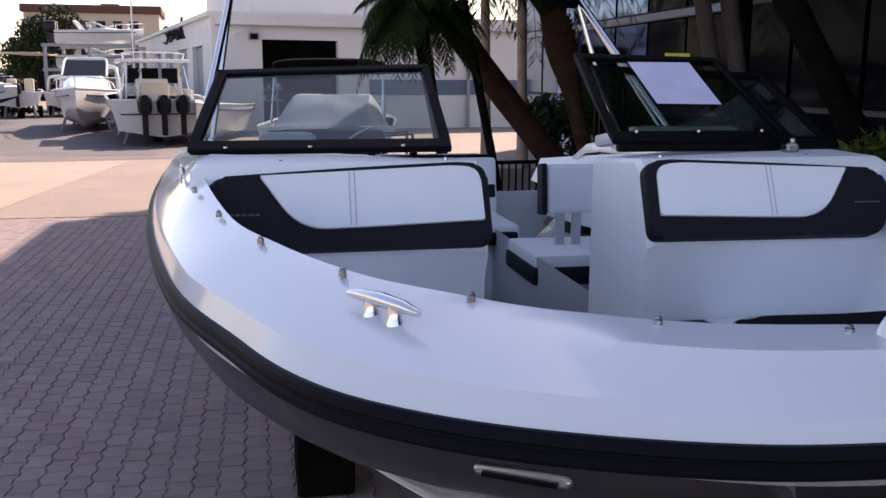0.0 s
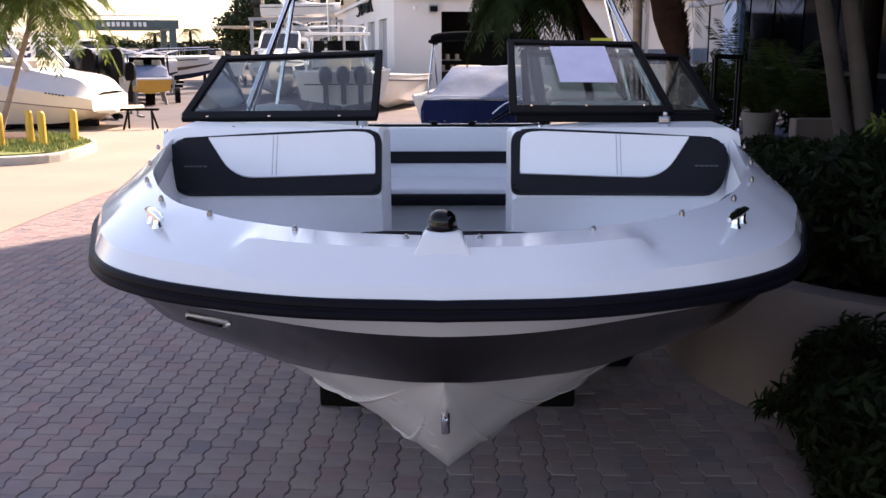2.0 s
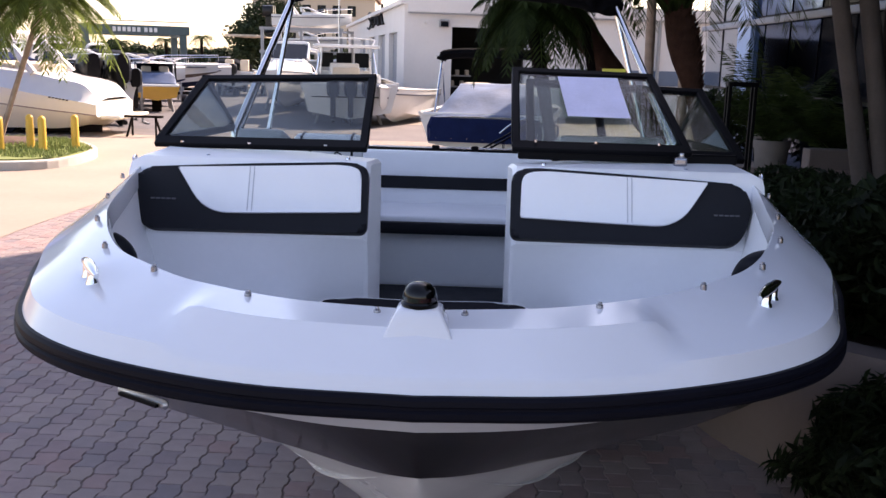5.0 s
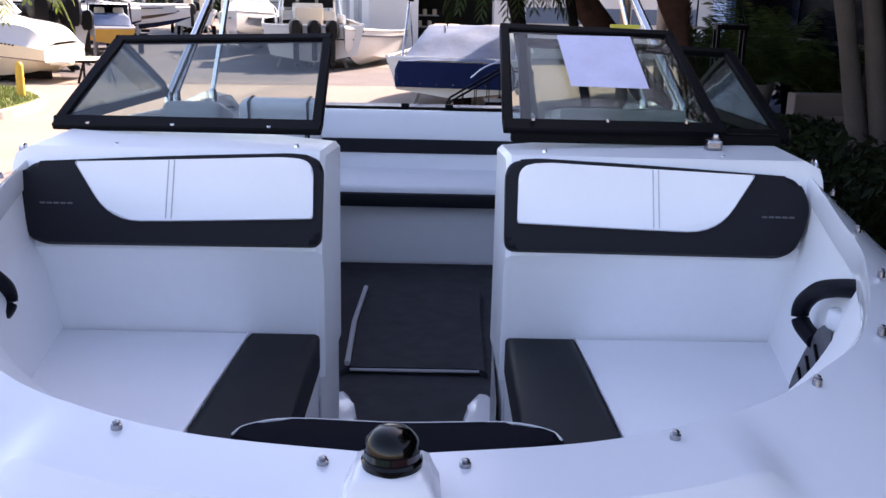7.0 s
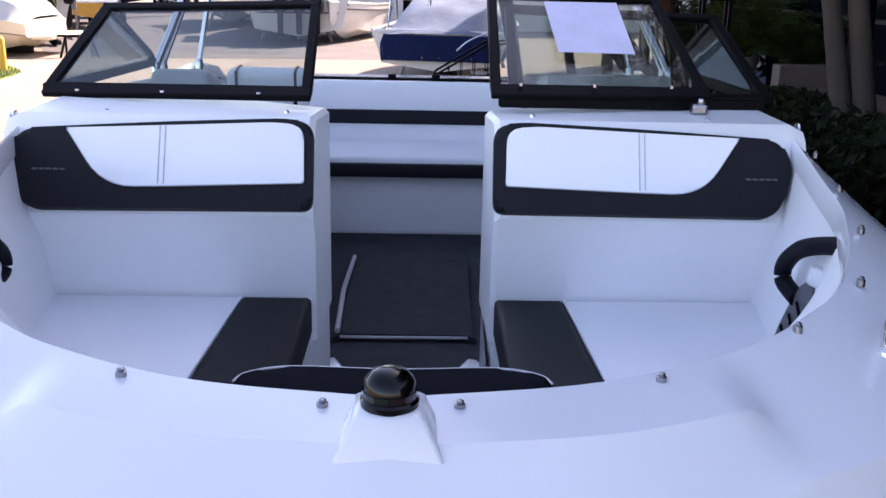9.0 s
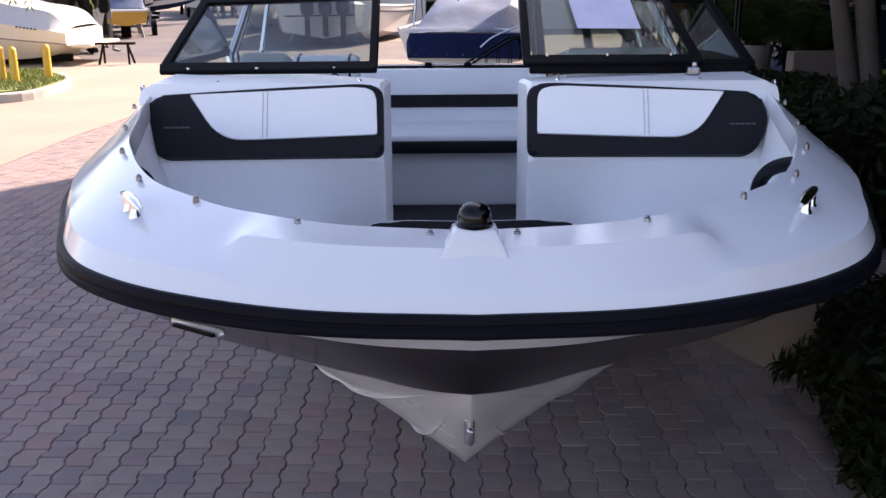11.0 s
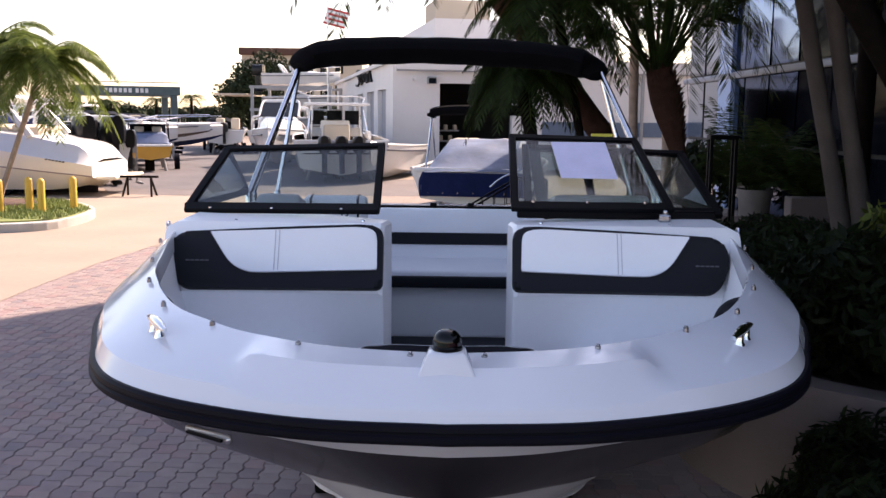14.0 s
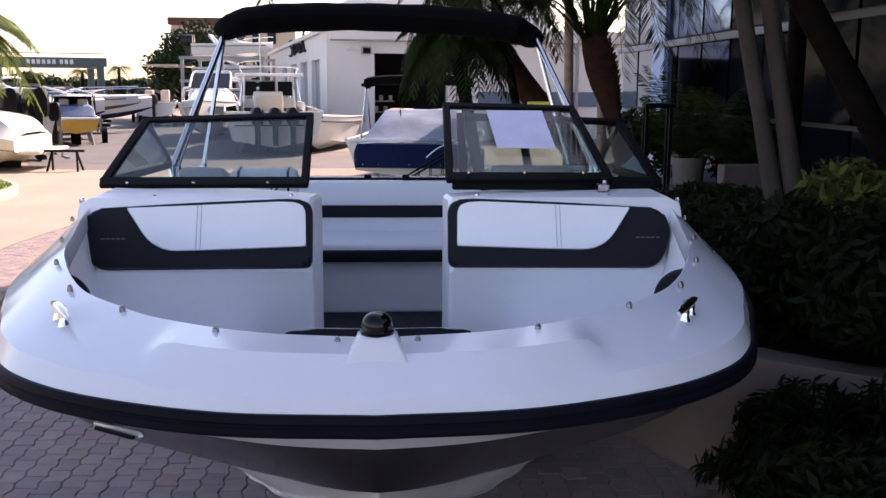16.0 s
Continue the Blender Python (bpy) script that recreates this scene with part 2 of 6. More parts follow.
# hull: topsides (white strip, charcoal band) and white bottom
rows = []
for i in range(NS):
    o, c, k = c_sheer[i], c_chine[i], c_keel[i]
    top = o - outward(i) * 0.018
    top.z = 1.425
    r = [top]
    v6 = max(0.0, min(1.0, (i - 30) / 16))
    v6 = .995 - .20 * v6 * v6 * (3 - 2 * v6)
    k_ = min(1.0, abs(o.x) / .80)
    vw = .33 - .19 * k_ * k_ * (3 - 2 * k_)
    for v in (vw * .4, vw, vw + .005, .45, .6, v6, 1.0):
        p = top.lerp(c, v)
        u_ = max(0.0, min(1.0, (i - 14) / 28))
        full = -.02 + .125 * u_ * u_ * (3 - 2 * u_)
        p += outward(i) * (full * math.sin(math.pi * v))
        r.append(p)
    for v in (0.03, 0.3, 0.5, 0.75, 1.0):
        p = c.lerp(k, v)
        bulge = max(0.0, min(1.0, (i - 42) / 12)) * math.sin(math.pi * v)
        p.z += 0.015 * math.sin(math.pi * v) - .045 * bulge
        p += outward(i) * (.05 * bulge)
        r.append(p)
    rows.append(r)
for i, r in enumerate(rows):
    for k, p in enumerate(r[:7]):
        p.z -= .33 * max(0.0, c_sheer[i].y - 1.25) * (1 - k / 7)
hull = part("hull", loft(both(rows), mats=[0, 0, 1, 1, 1, 1, 2] + [2] * 5), (M_GEL, M_DARKGEL, M_BOTTOM), boat, "charcoal band over a white vee bottom", smooth="all")

# running strakes on the bottom: ledges that stand out from the planing lines
def bottom_pt(i, v):
    p = c_chine[i].lerp(c_keel[i], v)
    bulge = max(0.0, min(1.0, (i - 42) / 12)) * math.sin(math.pi * v)
    p.z += 0.015 * math.sin(math.pi * v) - .045 * bulge
    return p + outward(i) * (.05 * bulge)


for side in (-1, 1):
    for v, i0 in ((0.34, 16), (0.72, 17)):
        rows = []
        for i in range(i0, NS):
            g = min(1.0, (i - i0) / 34)
            g = g * g * (3 - 2 * g)
            out = Vector((outward(i).x, outward(i).y, 0))
            a_, c_ = bottom_pt(i, v), bottom_pt(i, v + .02 + .09 * g)
            b_ = a_ + out * (.001 + .017 * g) - Vector((0, 0, .001 + .004 * g))
            rows.append([Vector((side * q.x, q.y, q.z)) for q in (a_ - out * .012, a_.lerp(b_, .8) + Vector((0, 0, .001 * g)), b_, b_.lerp(c_, .4), c_ - out * .006)])
        part("strake", loft(rows), M_BOTTOM, boat, smooth="all")

# transom
tr = [Vector((x, 2.25, z)) for x, z in ((-1.25, 1.09), (-1.05, .74), (0, .32), (1.05, .74), (1.25, 1.09))]
part("transom", slab([(p.x, p.z) for p in tr], (0, 2.27, 0), (1, 0, 0), (0, 0, 1), 0.04), M_GEL, boat)

# deck moulding from the cockpit rim to the rub rail
rows = []
for i in range(NS):
    o, r = c_sheer[i], c_rim[i]
    out = outward(i)
    fl = max(0.0, min(1.0, (-2.0 - r.y) / 0.9))
    cz = r.z
    flat = Vector((o.x, o.y, 0)) - Vector((r.x, r.y, 0))
    def at(f, z):
        q = Vector((r.x, r.y, 0)) + flat * f
        q.z = z
        return q
    row = [at(0.0, cz - 0.06) - out * 0.004, at(0.0, cz - 0.012)]
    for f in (.03, .10, .25, .40, .53, .55, .57, .68, .80, .86, .90, .92, .935, .955, .985, 1.0):
        q = at(f, 0)
        w = max(0.0, min(1.0, (0.445 - abs(q.x)) / 0.035))
        mid = cz - .002 - .004 * f if f <= .55 else cz - .005 + (1.482 - cz + .005) * min(1, (f - .55) / .385)
        side = cz - .002 + (1.499 - cz) * min(1, f / .90) ** 1.15 if f <= .90 else 1.497 - (f - .90) * .43
        lip = 1.482 - (f - .935) * .415
        q.z = lip if f > .94 else side + (mid - side) * w
        row.append(q)
    rows.append(row)
for i, r in enumerate(rows):
    for p in r:
        p.z -= .33 * max(0.0, c_sheer[i].y - 1.25) - (.10 * max(0.0, min(1.0, (c_sheer[i].y - .4) / 1.85)) if p in r[:9] else 0)
deck = part("deck", loft(both(rows)), M_GEL, boat, "glossy white moulded foredeck", smooth=True)

# rub rail: ribbed black extrusion
rows = []
for i in range(NS):
    o, out = c_sheer[i], outward(i)
    sec = [(-.02, 1.464), (.006, 1.465), (.012, 1.459), (.013, 1.450), (.010, 1.447), (.010, 1.443), (.015, 1.439), (.015, 1.430), (.009, 1.423), (-.02, 1.420)]
    r = []
    for d, z in sec:
        p = o + out * d
        p.z = z - .006 - .33 * max(0.0, o.y - 1.25)
        r.append(p)
    rows.append(r)
part("rub_rail", loft(both(rows)), M_RUBBER, boat, "ribbed black rubber rub rail", smooth=True)

# liner wall under the rim, down to the seats
rows = []
for i in range(NS):
    r, c = c_rim[i], c_chine[i]
    inn = Vector((0, 1, 0)) if i == 0 else Vector((-outward(i).x, -outward(i).y, 0))
    f = max(0.0, min(1.0, (-2.2 - r.y) / .55))
    end = Vector((r.x + inn.x * .065, r.y + inn.y * .065, 1.165)).lerp(Vector((c.x * .8, c.y + .16, max(c.z + .10, 1.165))), f)
    tp = Vector((r.x - inn.x * .004, r.y - inn.y * .004, r.z - .04))
    row = [tp]
    for v in (.2, .45, .75, 1.0):
        q = tp.lerp(end, v)
        row.append(q - inn * (.03 * f * math.sin(math.pi * v)))
    for q in row:
        q.x = max(q.x, 0)
    rows.append(row)
part("liner", loft(both(rows)), M_LINER, boat, "white moulded inner liner", smooth=True)

# sole with its hatch, rising towards the bow
part("sole", loft([[Vector((x * w, y, z)) for x in (-1, 1)] for y, w, z in ((-2.3, .20, 1.0), (-1.9, .24, .86), (-1.5, .26, .72), (-1.0, .34, .552), (-.6, .5, .55), (1.3, .52, .55))]), M_CARPET, boat, "dark grey carpeted sole")
part("floor_hatch", slab(smooth_poly([(-.285, -.40), (.225, -.40), (.25, -.36), (.27, .58), (.24, .64), (-.26, .66), (-.30, .6), (-.31, -.36)], 2), (0, 0, .552), (1, 0, 0), (0, 1, 0), .03, .01), M_CARPET, boat, "carpeted hatch with a pale edge")
part("hatch_edge", tube([(-.29, -.41, .57), (-.1, -.412, .57), (.235, -.41, .57)], .007, 6), M_GREYPL, boat)
part("hatch_side_rail", tube([(-.30, -.42, .60), (-.315, .1, .60), (-.30, .62, .60)], .012, 8), M_GREYPL, boat)
for sx in (-1, 1):
    part("step_moulding", slab(smooth_poly([(.0, -1.06), (.115, -1.06), (.10, -.92), (.055, -.80), (0, -.86)], 2) if sx < 0 else smooth_poly([(.0, -1.06), (.0, -.86), (-.055, -.80), (-.10, -.92), (-.115, -1.06)], 2), (sx * .30 - .03, 0, .56), (1, 0, 0), (0, 1, 0), .09, .02, 2), M_GEL, boat, "white moulded step corner", smooth=True)
    part("sole_side", loft([[Vector((sx * x - .02, y, z)) for z in (.54, 1.0)] for x, y in ((.235, -1.66), (.25, -1.2), (.50, -.9), (.52, 1.3))]), M_GREYPL, boat)

# consoles that carry the windscreen
for sx in (-1, 1):
    sec = [(-1.645, 1.05), (-1.650, 1.34), (-1.690, 1.41), (-1.60, 1.625), (-1.575, 1.648), (-1.30, 1.652), (-1.15, 1.655), (-.98, 1.65), (-.80, 1.62), (-.76, 1.56), (-1.2, 1.46), (-1.2, 1.05)]
    sh = -.022 if sx < 0 else .0
    rows = []
    for k, x in enumerate((.222, .236, 1.0, 1.04)):
        ins = .012 if k == 0 else 0.0
        cut = [(min(y, -1.2), z - .12 * max(0, min(y, -1.2) + 1.5)) if k < 2 else (y, z) for y, z in sec]
        rows.append([Vector((sx * x + (sh if k < 2 else 0), y + (ins if y < -1.3 else -ins), z - (ins if z > 1.1 else 0) - (.02 if k == 3 and z > 1.5 else 0))) for y, z in [(y_, max(z_, 1.17 if k > 1 else 0)) for y_, z_ in cut]])
    part("console", loft(rows, caps=True), M_LINER, boat, "white moulded console", smooth=True)
    part("console_foot", slab([(-1.640, .74), (-1.19, .60), (-1.19, 1.06), (-1.640, 1.06)], (sx * .232 + sh - (.0 if sx > 0 else .02), 0, 0), (0, 1, 0), (0, 0, 1), .02), M_LINER, boat)

# bow seats: bases, cushions, dark inner pads
def rim_x(y):
    for a, b in zip(c_rim, c_rim[1:]):
        if a.y <= y <= b.y:
            t = (y - a.y) / max(b.y - a.y, 1e-6)
            return a.x + (b.x - a.x) * t
    return 0.2


for sx in (-1, 1):
    outer = [(rim_x(y) - d, y) for y, d in ((-2.36, .20), (-2.3, .12), (-2.2, .08), (-2.0, .055), (-1.8, .04), (-1.655, .035))]
    sh = -.022 if sx < 0 else .0
    part("seat_front", slab([(-2.35, .92), (-1.65, .74), (-1.65, 1.10), (-2.35, 1.10)], (sx * .238 + sh - (.0 if sx > 0 else .015), 0, 0), (0, 1, 0), (0, 0, 1), .015), M_LINER, boat, "white moulded seat front")
    cush = [(.418, -1.66), (.44, -2.36)] + [(x - .006, y) for x, y in outer]
    part("seat_cushion", slab([(sx * x + sh, y) for x, y in (cush if sx > 0 else cush[::-1])], (0, 0, 1.152), (1, 0, 0), (0, 1, 0), .028, .010, 3), M_VINYLW, boat, "white vinyl seat cushion", smooth=True)
    pad = [(.232, -1.665), (.231, -2.2), (.25, -2.36), (.438, -2.36), (.416, -1.665)]
    part("seat_inner_pad", slab([(sx * x + sh, y) for x, y in (pad if sx < 0 else pad[::-1])], (0, 0, 1.085), (1, 0, 0), (0, 1, 0), .10, .022, 3), M_VINYLD, boat, "charcoal vinyl seat end", smooth=True)
    part("seat_piping", tube([(sx * .418 + sh, -1.67, 1.182), (sx * .43 + sh, -2.0, 1.182), (sx * .44 + sh, -2.35, 1.182)], .004, 6), M_VINYLW, boat)

def round_poly(pts, n=6):
    """Outline whose corners (x, y, radius) are rounded."""
    out = []
    k = len(pts)
    for i in range(k):
        p = Vector(pts[i][:2])
        a, c = Vector(pts[i - 1][:2]) - p, Vector(pts[(i + 1) % k][:2]) - p
        d = min(pts[i][2], a.length * .45, c.length * .45)
        s, e = p + a.normalized() * d, p + c.normalized() * d
        for q in range(n + 1):
            t = q / n
            out.append(tuple(s * (1 - t) ** 2 + p * 2 * t * (1 - t) + e * t ** 2))
    return out


M_BADGE = mat("grey_embroidery", (.09, .09, .10), .8)
# backrests
SL = 0.43


def back_pt(x, z, off=0.0):
    n = Vector((0, -1, SL)).normalized()
    return Vector((x, -1.665 + (z - 1.477) * SL, z)) + n * off


for sx in (-1, 1):
    full = round_poly([(.216, 1.420, .03), (.945, 1.416, .05), (.985, 1.535, .10), (.955, 1.602, .05), (.60, 1.622, 1), (.30, 1.634, .02), (.218, 1.628, .06)])
    white = round_poly([(.246, 1.480, .008), (.58, 1.469, 1), (.745, 1.466, .09), (.843, 1.602, .008), (.6, 1.611, 1), (.33, 1.622, .02), (.250, 1.617, .05)])
    k = math.hypot(1, SL)
    sh = -.026 if sx < 0 else .0
    def plane(poly, d=0.0):
        q = [(sx * x + sh + d, (z - 1.477) * k) for x, z in poly]
        return q if sx > 0 else q[::-1]
    rest = part("backrest", slab(plane(full), back_pt(0, 1.477), (1, 0, 0), (0, SL, 1), .045, .018, 3), M_VINYLD, boat, "charcoal and white vinyl backrest", smooth=True)
    part("white_panel", slab(plane(white, .010 if sx < 0 else 0), back_pt(0, 1.477, .043), (1, 0, 0), (0, SL, 1), .012, .006, 2), M_VINYLW, rest, "white vinyl panel", smooth=True)
    for dx in (0, .014):
        part("seam", tube([back_pt(sx * (.585 + dx) + sh, z, .0562) for z in (1.474, 1.52, 1.57, 1.611)], .0016, 5), M_STITCH, rest)
    edge = [back_pt(sx * x + sh + (.010 if sx < 0 else 0), z, .0562) for x, z in white]
    part("panel_stitching", tube(edge[2:28], .0013, 4), M_STITCH, rest)
    for j in range(5):
        part("badge", box((0, 0, 0), (.013, .002, .005), Matrix.Translation(back_pt(sx * .90 + (j - 2) * .017, 1.506, .047)) @ pose(0, 0, 0, -23, 0, 0)), M_BADGE, rest)

# bow filler pad behind the bow light
pad = [(-.196, -2.97), (-.183, -2.945), (-.13, -2.925), (0, -2.932), (.13, -2.925), (.183, -2.945), (.196, -2.97), (.12, -3.0), (0, -3.012), (-.12, -3.0)]
part("bow_bolster", slab(smooth_poly(pad, 4), (0, .0, 1.43), (1, 0, 0), (0, 1, 0), .103, .012, 3), M_VINYLM, boat, "charcoal bow bolster with pale piping", smooth=True)
part("bolster_piping", tube(cr([(x, y, 1.532) for x, y in pad[:7]], 4), .0016, 6), M_GREYPL, boat)

M_GRILLE = mat("grey_grille_plastic", (.09, .09, .10), .55, var=.3, scale=18)
# grab handles and speaker grilles on the inner sides
for sx in (-1, 1):
    hx = .04 if sx < 0 else .0
    pts = cr([(sx * (x + hx), y, z) for x, y, z in ((.885, -2.25, 1.508), (.868, -2.15, 1.480), (.864, -2.06, 1.443), (.864, -1.995, 1.390), (.866, -1.998, 1.352), (.872, -2.07, 1.334))], 5)
    part("grab_handle", tube(pts, .020, 10), M_RUBBER, boat, "curved black grab handle", smooth=True)
    part("handle_pod", box((0, 0, 0), (.04, .12, .05), pose(sx * .892, -2.18, 1.41, 0, sx * 8, sx * 20), .02, 3), M_GEL, boat, "white moulded handle pod", smooth=True)
    leaf = smooth_poly([(-2.095, 1.372), (-2.150, 1.392), (-2.164, 1.346), (-2.135, 1.285), (-1.985, 1.178), (-2.010, 1.255)], 3)
    gr = part("speaker_grille", slab(leaf if sx < 0 else leaf[::-1], (sx * (.864 + hx), 0, 0), (0, 1, 0), (0, 0, 1), .012, .003), M_GRILLE, boat, "dark grey slotted speaker grille")
    for j in range(3):
        y_, z_ = -2.045 - .035 * j, 1.245 + .04 * j
        for d_ in (.004,):
            part("slot", bar((sx * (.857 + hx), y_ - .014, z_ + d_ - .02), (sx * (.857 + hx), y_ + .012, z_ + d_ + .01), .006, .006), M_BLACK, gr)

# bow light on its raised pedestal
LY, LZ = -3.112, 1.572
rows = []
for d, z, hw in ((.064, -.052, .040), (.048, -.020, .038), (.036, -.003, .037), (.0, .0, .037), (-.030, .0, .037), (-.036, -.003, .039), (-.041, -.014, .044), (-.047, -.030, .052), (-.052, -.046, .060), (-.056, -.062, .066)):
    side = ((hw + .030, .046), (hw + .016, .034), (hw + .006, .014), (hw + .001, .003), (hw - .006, 0))
    rows.append([Vector((sx * x, LY + d, LZ + z - drop)) for sx, prof in ((-1, side), (1, side[::-1])) for x, drop in prof])
part("light_fairing", loft(rows), M_GEL, boat, "white moulded fairing under the bow light", smooth="all")
lamp = part("bow_light", lathe([(.0315, -.002), (.032, .006), (.0298, .009)], 28, (0, LY, LZ)), M_NAV, boat, "black domed bow light", smooth=True)
part("light_dome", lathe([(.0290, .0), (.0292, .018), (.0268, .029), (.0185, .0375), (.010, .0405), (.001, .0412)], 28, (0, LY, LZ)), M_NAV, lamp, smooth=True)
for sx, m_, nm in ((-1, M_NAVG, "green_lens"), (1, M_NAVR, "red_lens")):
    rows = [[Vector((sx * .0297 * math.sin(a), LY - .0297 * math.cos(a), z)) for a in [radians(2 + 9 * q) for q in range(11)]] for z in (LZ + .011, LZ + .018)]
    part(nm, loft(rows), m_, lamp, smooth=True)

# snap studs round the rim
STUDS = [(.078, -3.060, 1.546), (.325, -2.99, 1.551), (.553, -2.83, 1.558), (.728, -2.635, 1.563), (.86, -2.34, 1.57), (.95, -2.03, 1.580), (1.02, -1.72, 1.598)]
for x, y, z in STUDS:
    for sx in (-1, 1):
        s_ = part("snap_stud", lathe([(.0068, -.01), (.0066, .001), (.004, .002), (.0050, .0045), (.003, .006)], 14, (sx * x, y, z)), M_STUD, boat, smooth=True)
for x, y, z in ((.33, -1.50, 1.648), (.80, -1.52, 1.646)):
    for sx in (-1, 1):
        part("snap_stud", lathe([(.007, -.01), (.007, .001), (.005, .005)], 12, (sx * x, y, z)), M_CHROME, boat, smooth=True)

# small line guides at the deck corners
for sx in (-1, 1):
    part("line_guide", tube(cr([(sx * 1.06, -1.50, 1.585), (sx * 1.065, -1.49, 1.625), (sx * 1.07, -1.45, 1.628), (sx * 1.07, -1.44, 1.585)], 3), .006, 8), M_CHROME, boat, smooth=True)

# mooring cleats
for sx in (-1, 1):
    a = Vector((sx * .50, .865, 0)).normalized()
    c = Vector((sx * .686, -2.826, 1.526))
    cl = part("cleat", tube([c + a * d + Vector((0, 0, h)) for d, h in ((-.085, .026), (-.05, .029), (0, .030), (.05, .029), (.085, .026))], [.005, .010, .012, .010, .005], 10), M_CHROME, boat, "polished steel mooring cleat", smooth=True)
    for d in (-.028, .028):
        part("cleat_foot", lathe([(.014, -.02), (.013, .002), (.010, .008), (.010, .026)], 12, c + a * d), M_CHROME, cl, smooth=True)

# chrome vent on the hull side and bow eye
p, q = Vector((-.580, -2.975, 1.350)), Vector((-.462, -3.048, 1.348))
v_ = part("hull_vent", bar(p, q, .014, .019, bevel=.006), M_ANNO, boat, "chrome hull vent", smooth=True)
part("vent_slot", bar(p.lerp(q, .12) + Vector((-.006, -.008, -.002)), p.lerp(q, .88) + Vector((-.006, -.008, -.002)), .008, .006), M_BLACK, v_)
part("bow_eye", tube(cr([(0, -2.845, 1.078), (0, -2.885, 1.074), (0, -2.892, 1.052), (0, -2.872, 1.030), (0, -2.80, 1.026)], 4), .007, 8), M_CHROME, boat, "steel bow eye", smooth=True)
part("eye_plate", box((0, -2.818, 1.03), (.022, .02, .06), None, .004), M_CHROME, boat)

# windscreen
def pane(name, pts, w, h, parent, base_h=None):
    """Framed sheet of glass over four corners: bottom outer, top outer, top inner, bottom inner."""
    P = [Vector(p) for p in pts]
    nrm = (P[1] - P[0]).cross(P[3] - P[0]).normalized()
    g = bm_of([p + nrm * .003 for p in P] + [p - nrm * .003 for p in P], [(0, 1, 2, 3), (7, 6, 5, 4), (0, 4, 5, 1), (1, 5, 6, 2), (2, 6, 7, 3), (3, 7, 4, 0)])
    gl = part(name, g, M_GLASS, parent, "clear tinted glass in a black frame")
    for a, b, ww in ((0, 1, w), (1, 2, w), (2, 3, w), (3, 0, base_h or w)):
        d = (P[b] - P[a]).normalized()
        e = w * .45 if a % 2 else -w * .3
        part("frame_rail", bar(P[a] - d * e, P[b] + d * e, h, ww, nrm.cross(d), None, .004), M_BLACK, gl, "black aluminium frame", smooth=True)
    gl.visible_shadow = False
    return gl


for sx in (-1, 1):
    A, B = Vector((sx * .965, -.915, 1.885)), Vector((sx * .302, -.985, 1.908))
    C, D = Vector((sx * 1.045, -1.268, 1.668)), Vector((sx * .295, -1.335, 1.676))
    f = pane("front_window", (C, A, B, D), .030, .022, boat, .05)
    for t in (.12, .45, .82):
        q = C.lerp(D, t) + Vector((0, -.016, .002))
        part("frame_screw", lathe([(.007, -.004), (.007, .003)], 10, q), M_CHROME, f)
    S, T = Vector((sx * 1.12, .10, 1.62)), Vector((sx * 1.115, .04, 1.66))
    pane("side_window", (S, T, A + Vector((sx * .012, .01, 0)), C + Vector((sx * .012, .02, 0))) if sx > 0 else (S, T, A + Vector((sx * .012, .01, 0)), C + Vector((sx * .012, .02, 0))), .028, .02, boat, .035)
# the centre window, swung open and lying on the neighbouring one
f = pane("centre_window", ((.24, -1.352, 1.695), (.247, -.958, 1.950), (.765, -.948, 1.938), (.842, -1.335, 1.692)), .030, .022, boat, .048)
sheet = slab([(.405, .0), (.63, .0), (.655, -.25), (.43, -.245)], (0, -1.011 - .012, 1.915 + .018), (1, 0, 0), (0, .40, .265), .0015)
part("yellow_sticker", box((.63, -.93, 1.962), (.09, .012, .012)), mat("yellow_sticker_paint", (.55, .5, .05), .5), f)
for x in (.31, .52, .74):
    part("frame_screw", lathe([(.006, -.004), (.006, .004)], 10, (x, -1.352, 1.715)), M_CHROME, f)
part("window_latch", box((.80, -1.425, 1.664), (.045, .04, .03), None, .008, 2), M_STUD, boat, "steel window latch")
part("latch_knob", lathe([(.008, 0), (.012, .012), (.009, .022)], 12, (.805, -1.43, 1.672)), M_STUD, boat, smooth=True)
part("lower_sill", bar((.25, -1.352, 1.668), (1.02, -1.318, 1.664), .03, .034, bevel=.004), M_BLACK, f, "black aluminium sill", smooth=True)
paper = part("paper_sheet", sheet, M_PAPER)
tagged(paper, "white printed sheet of paper taped to the window", "paper")

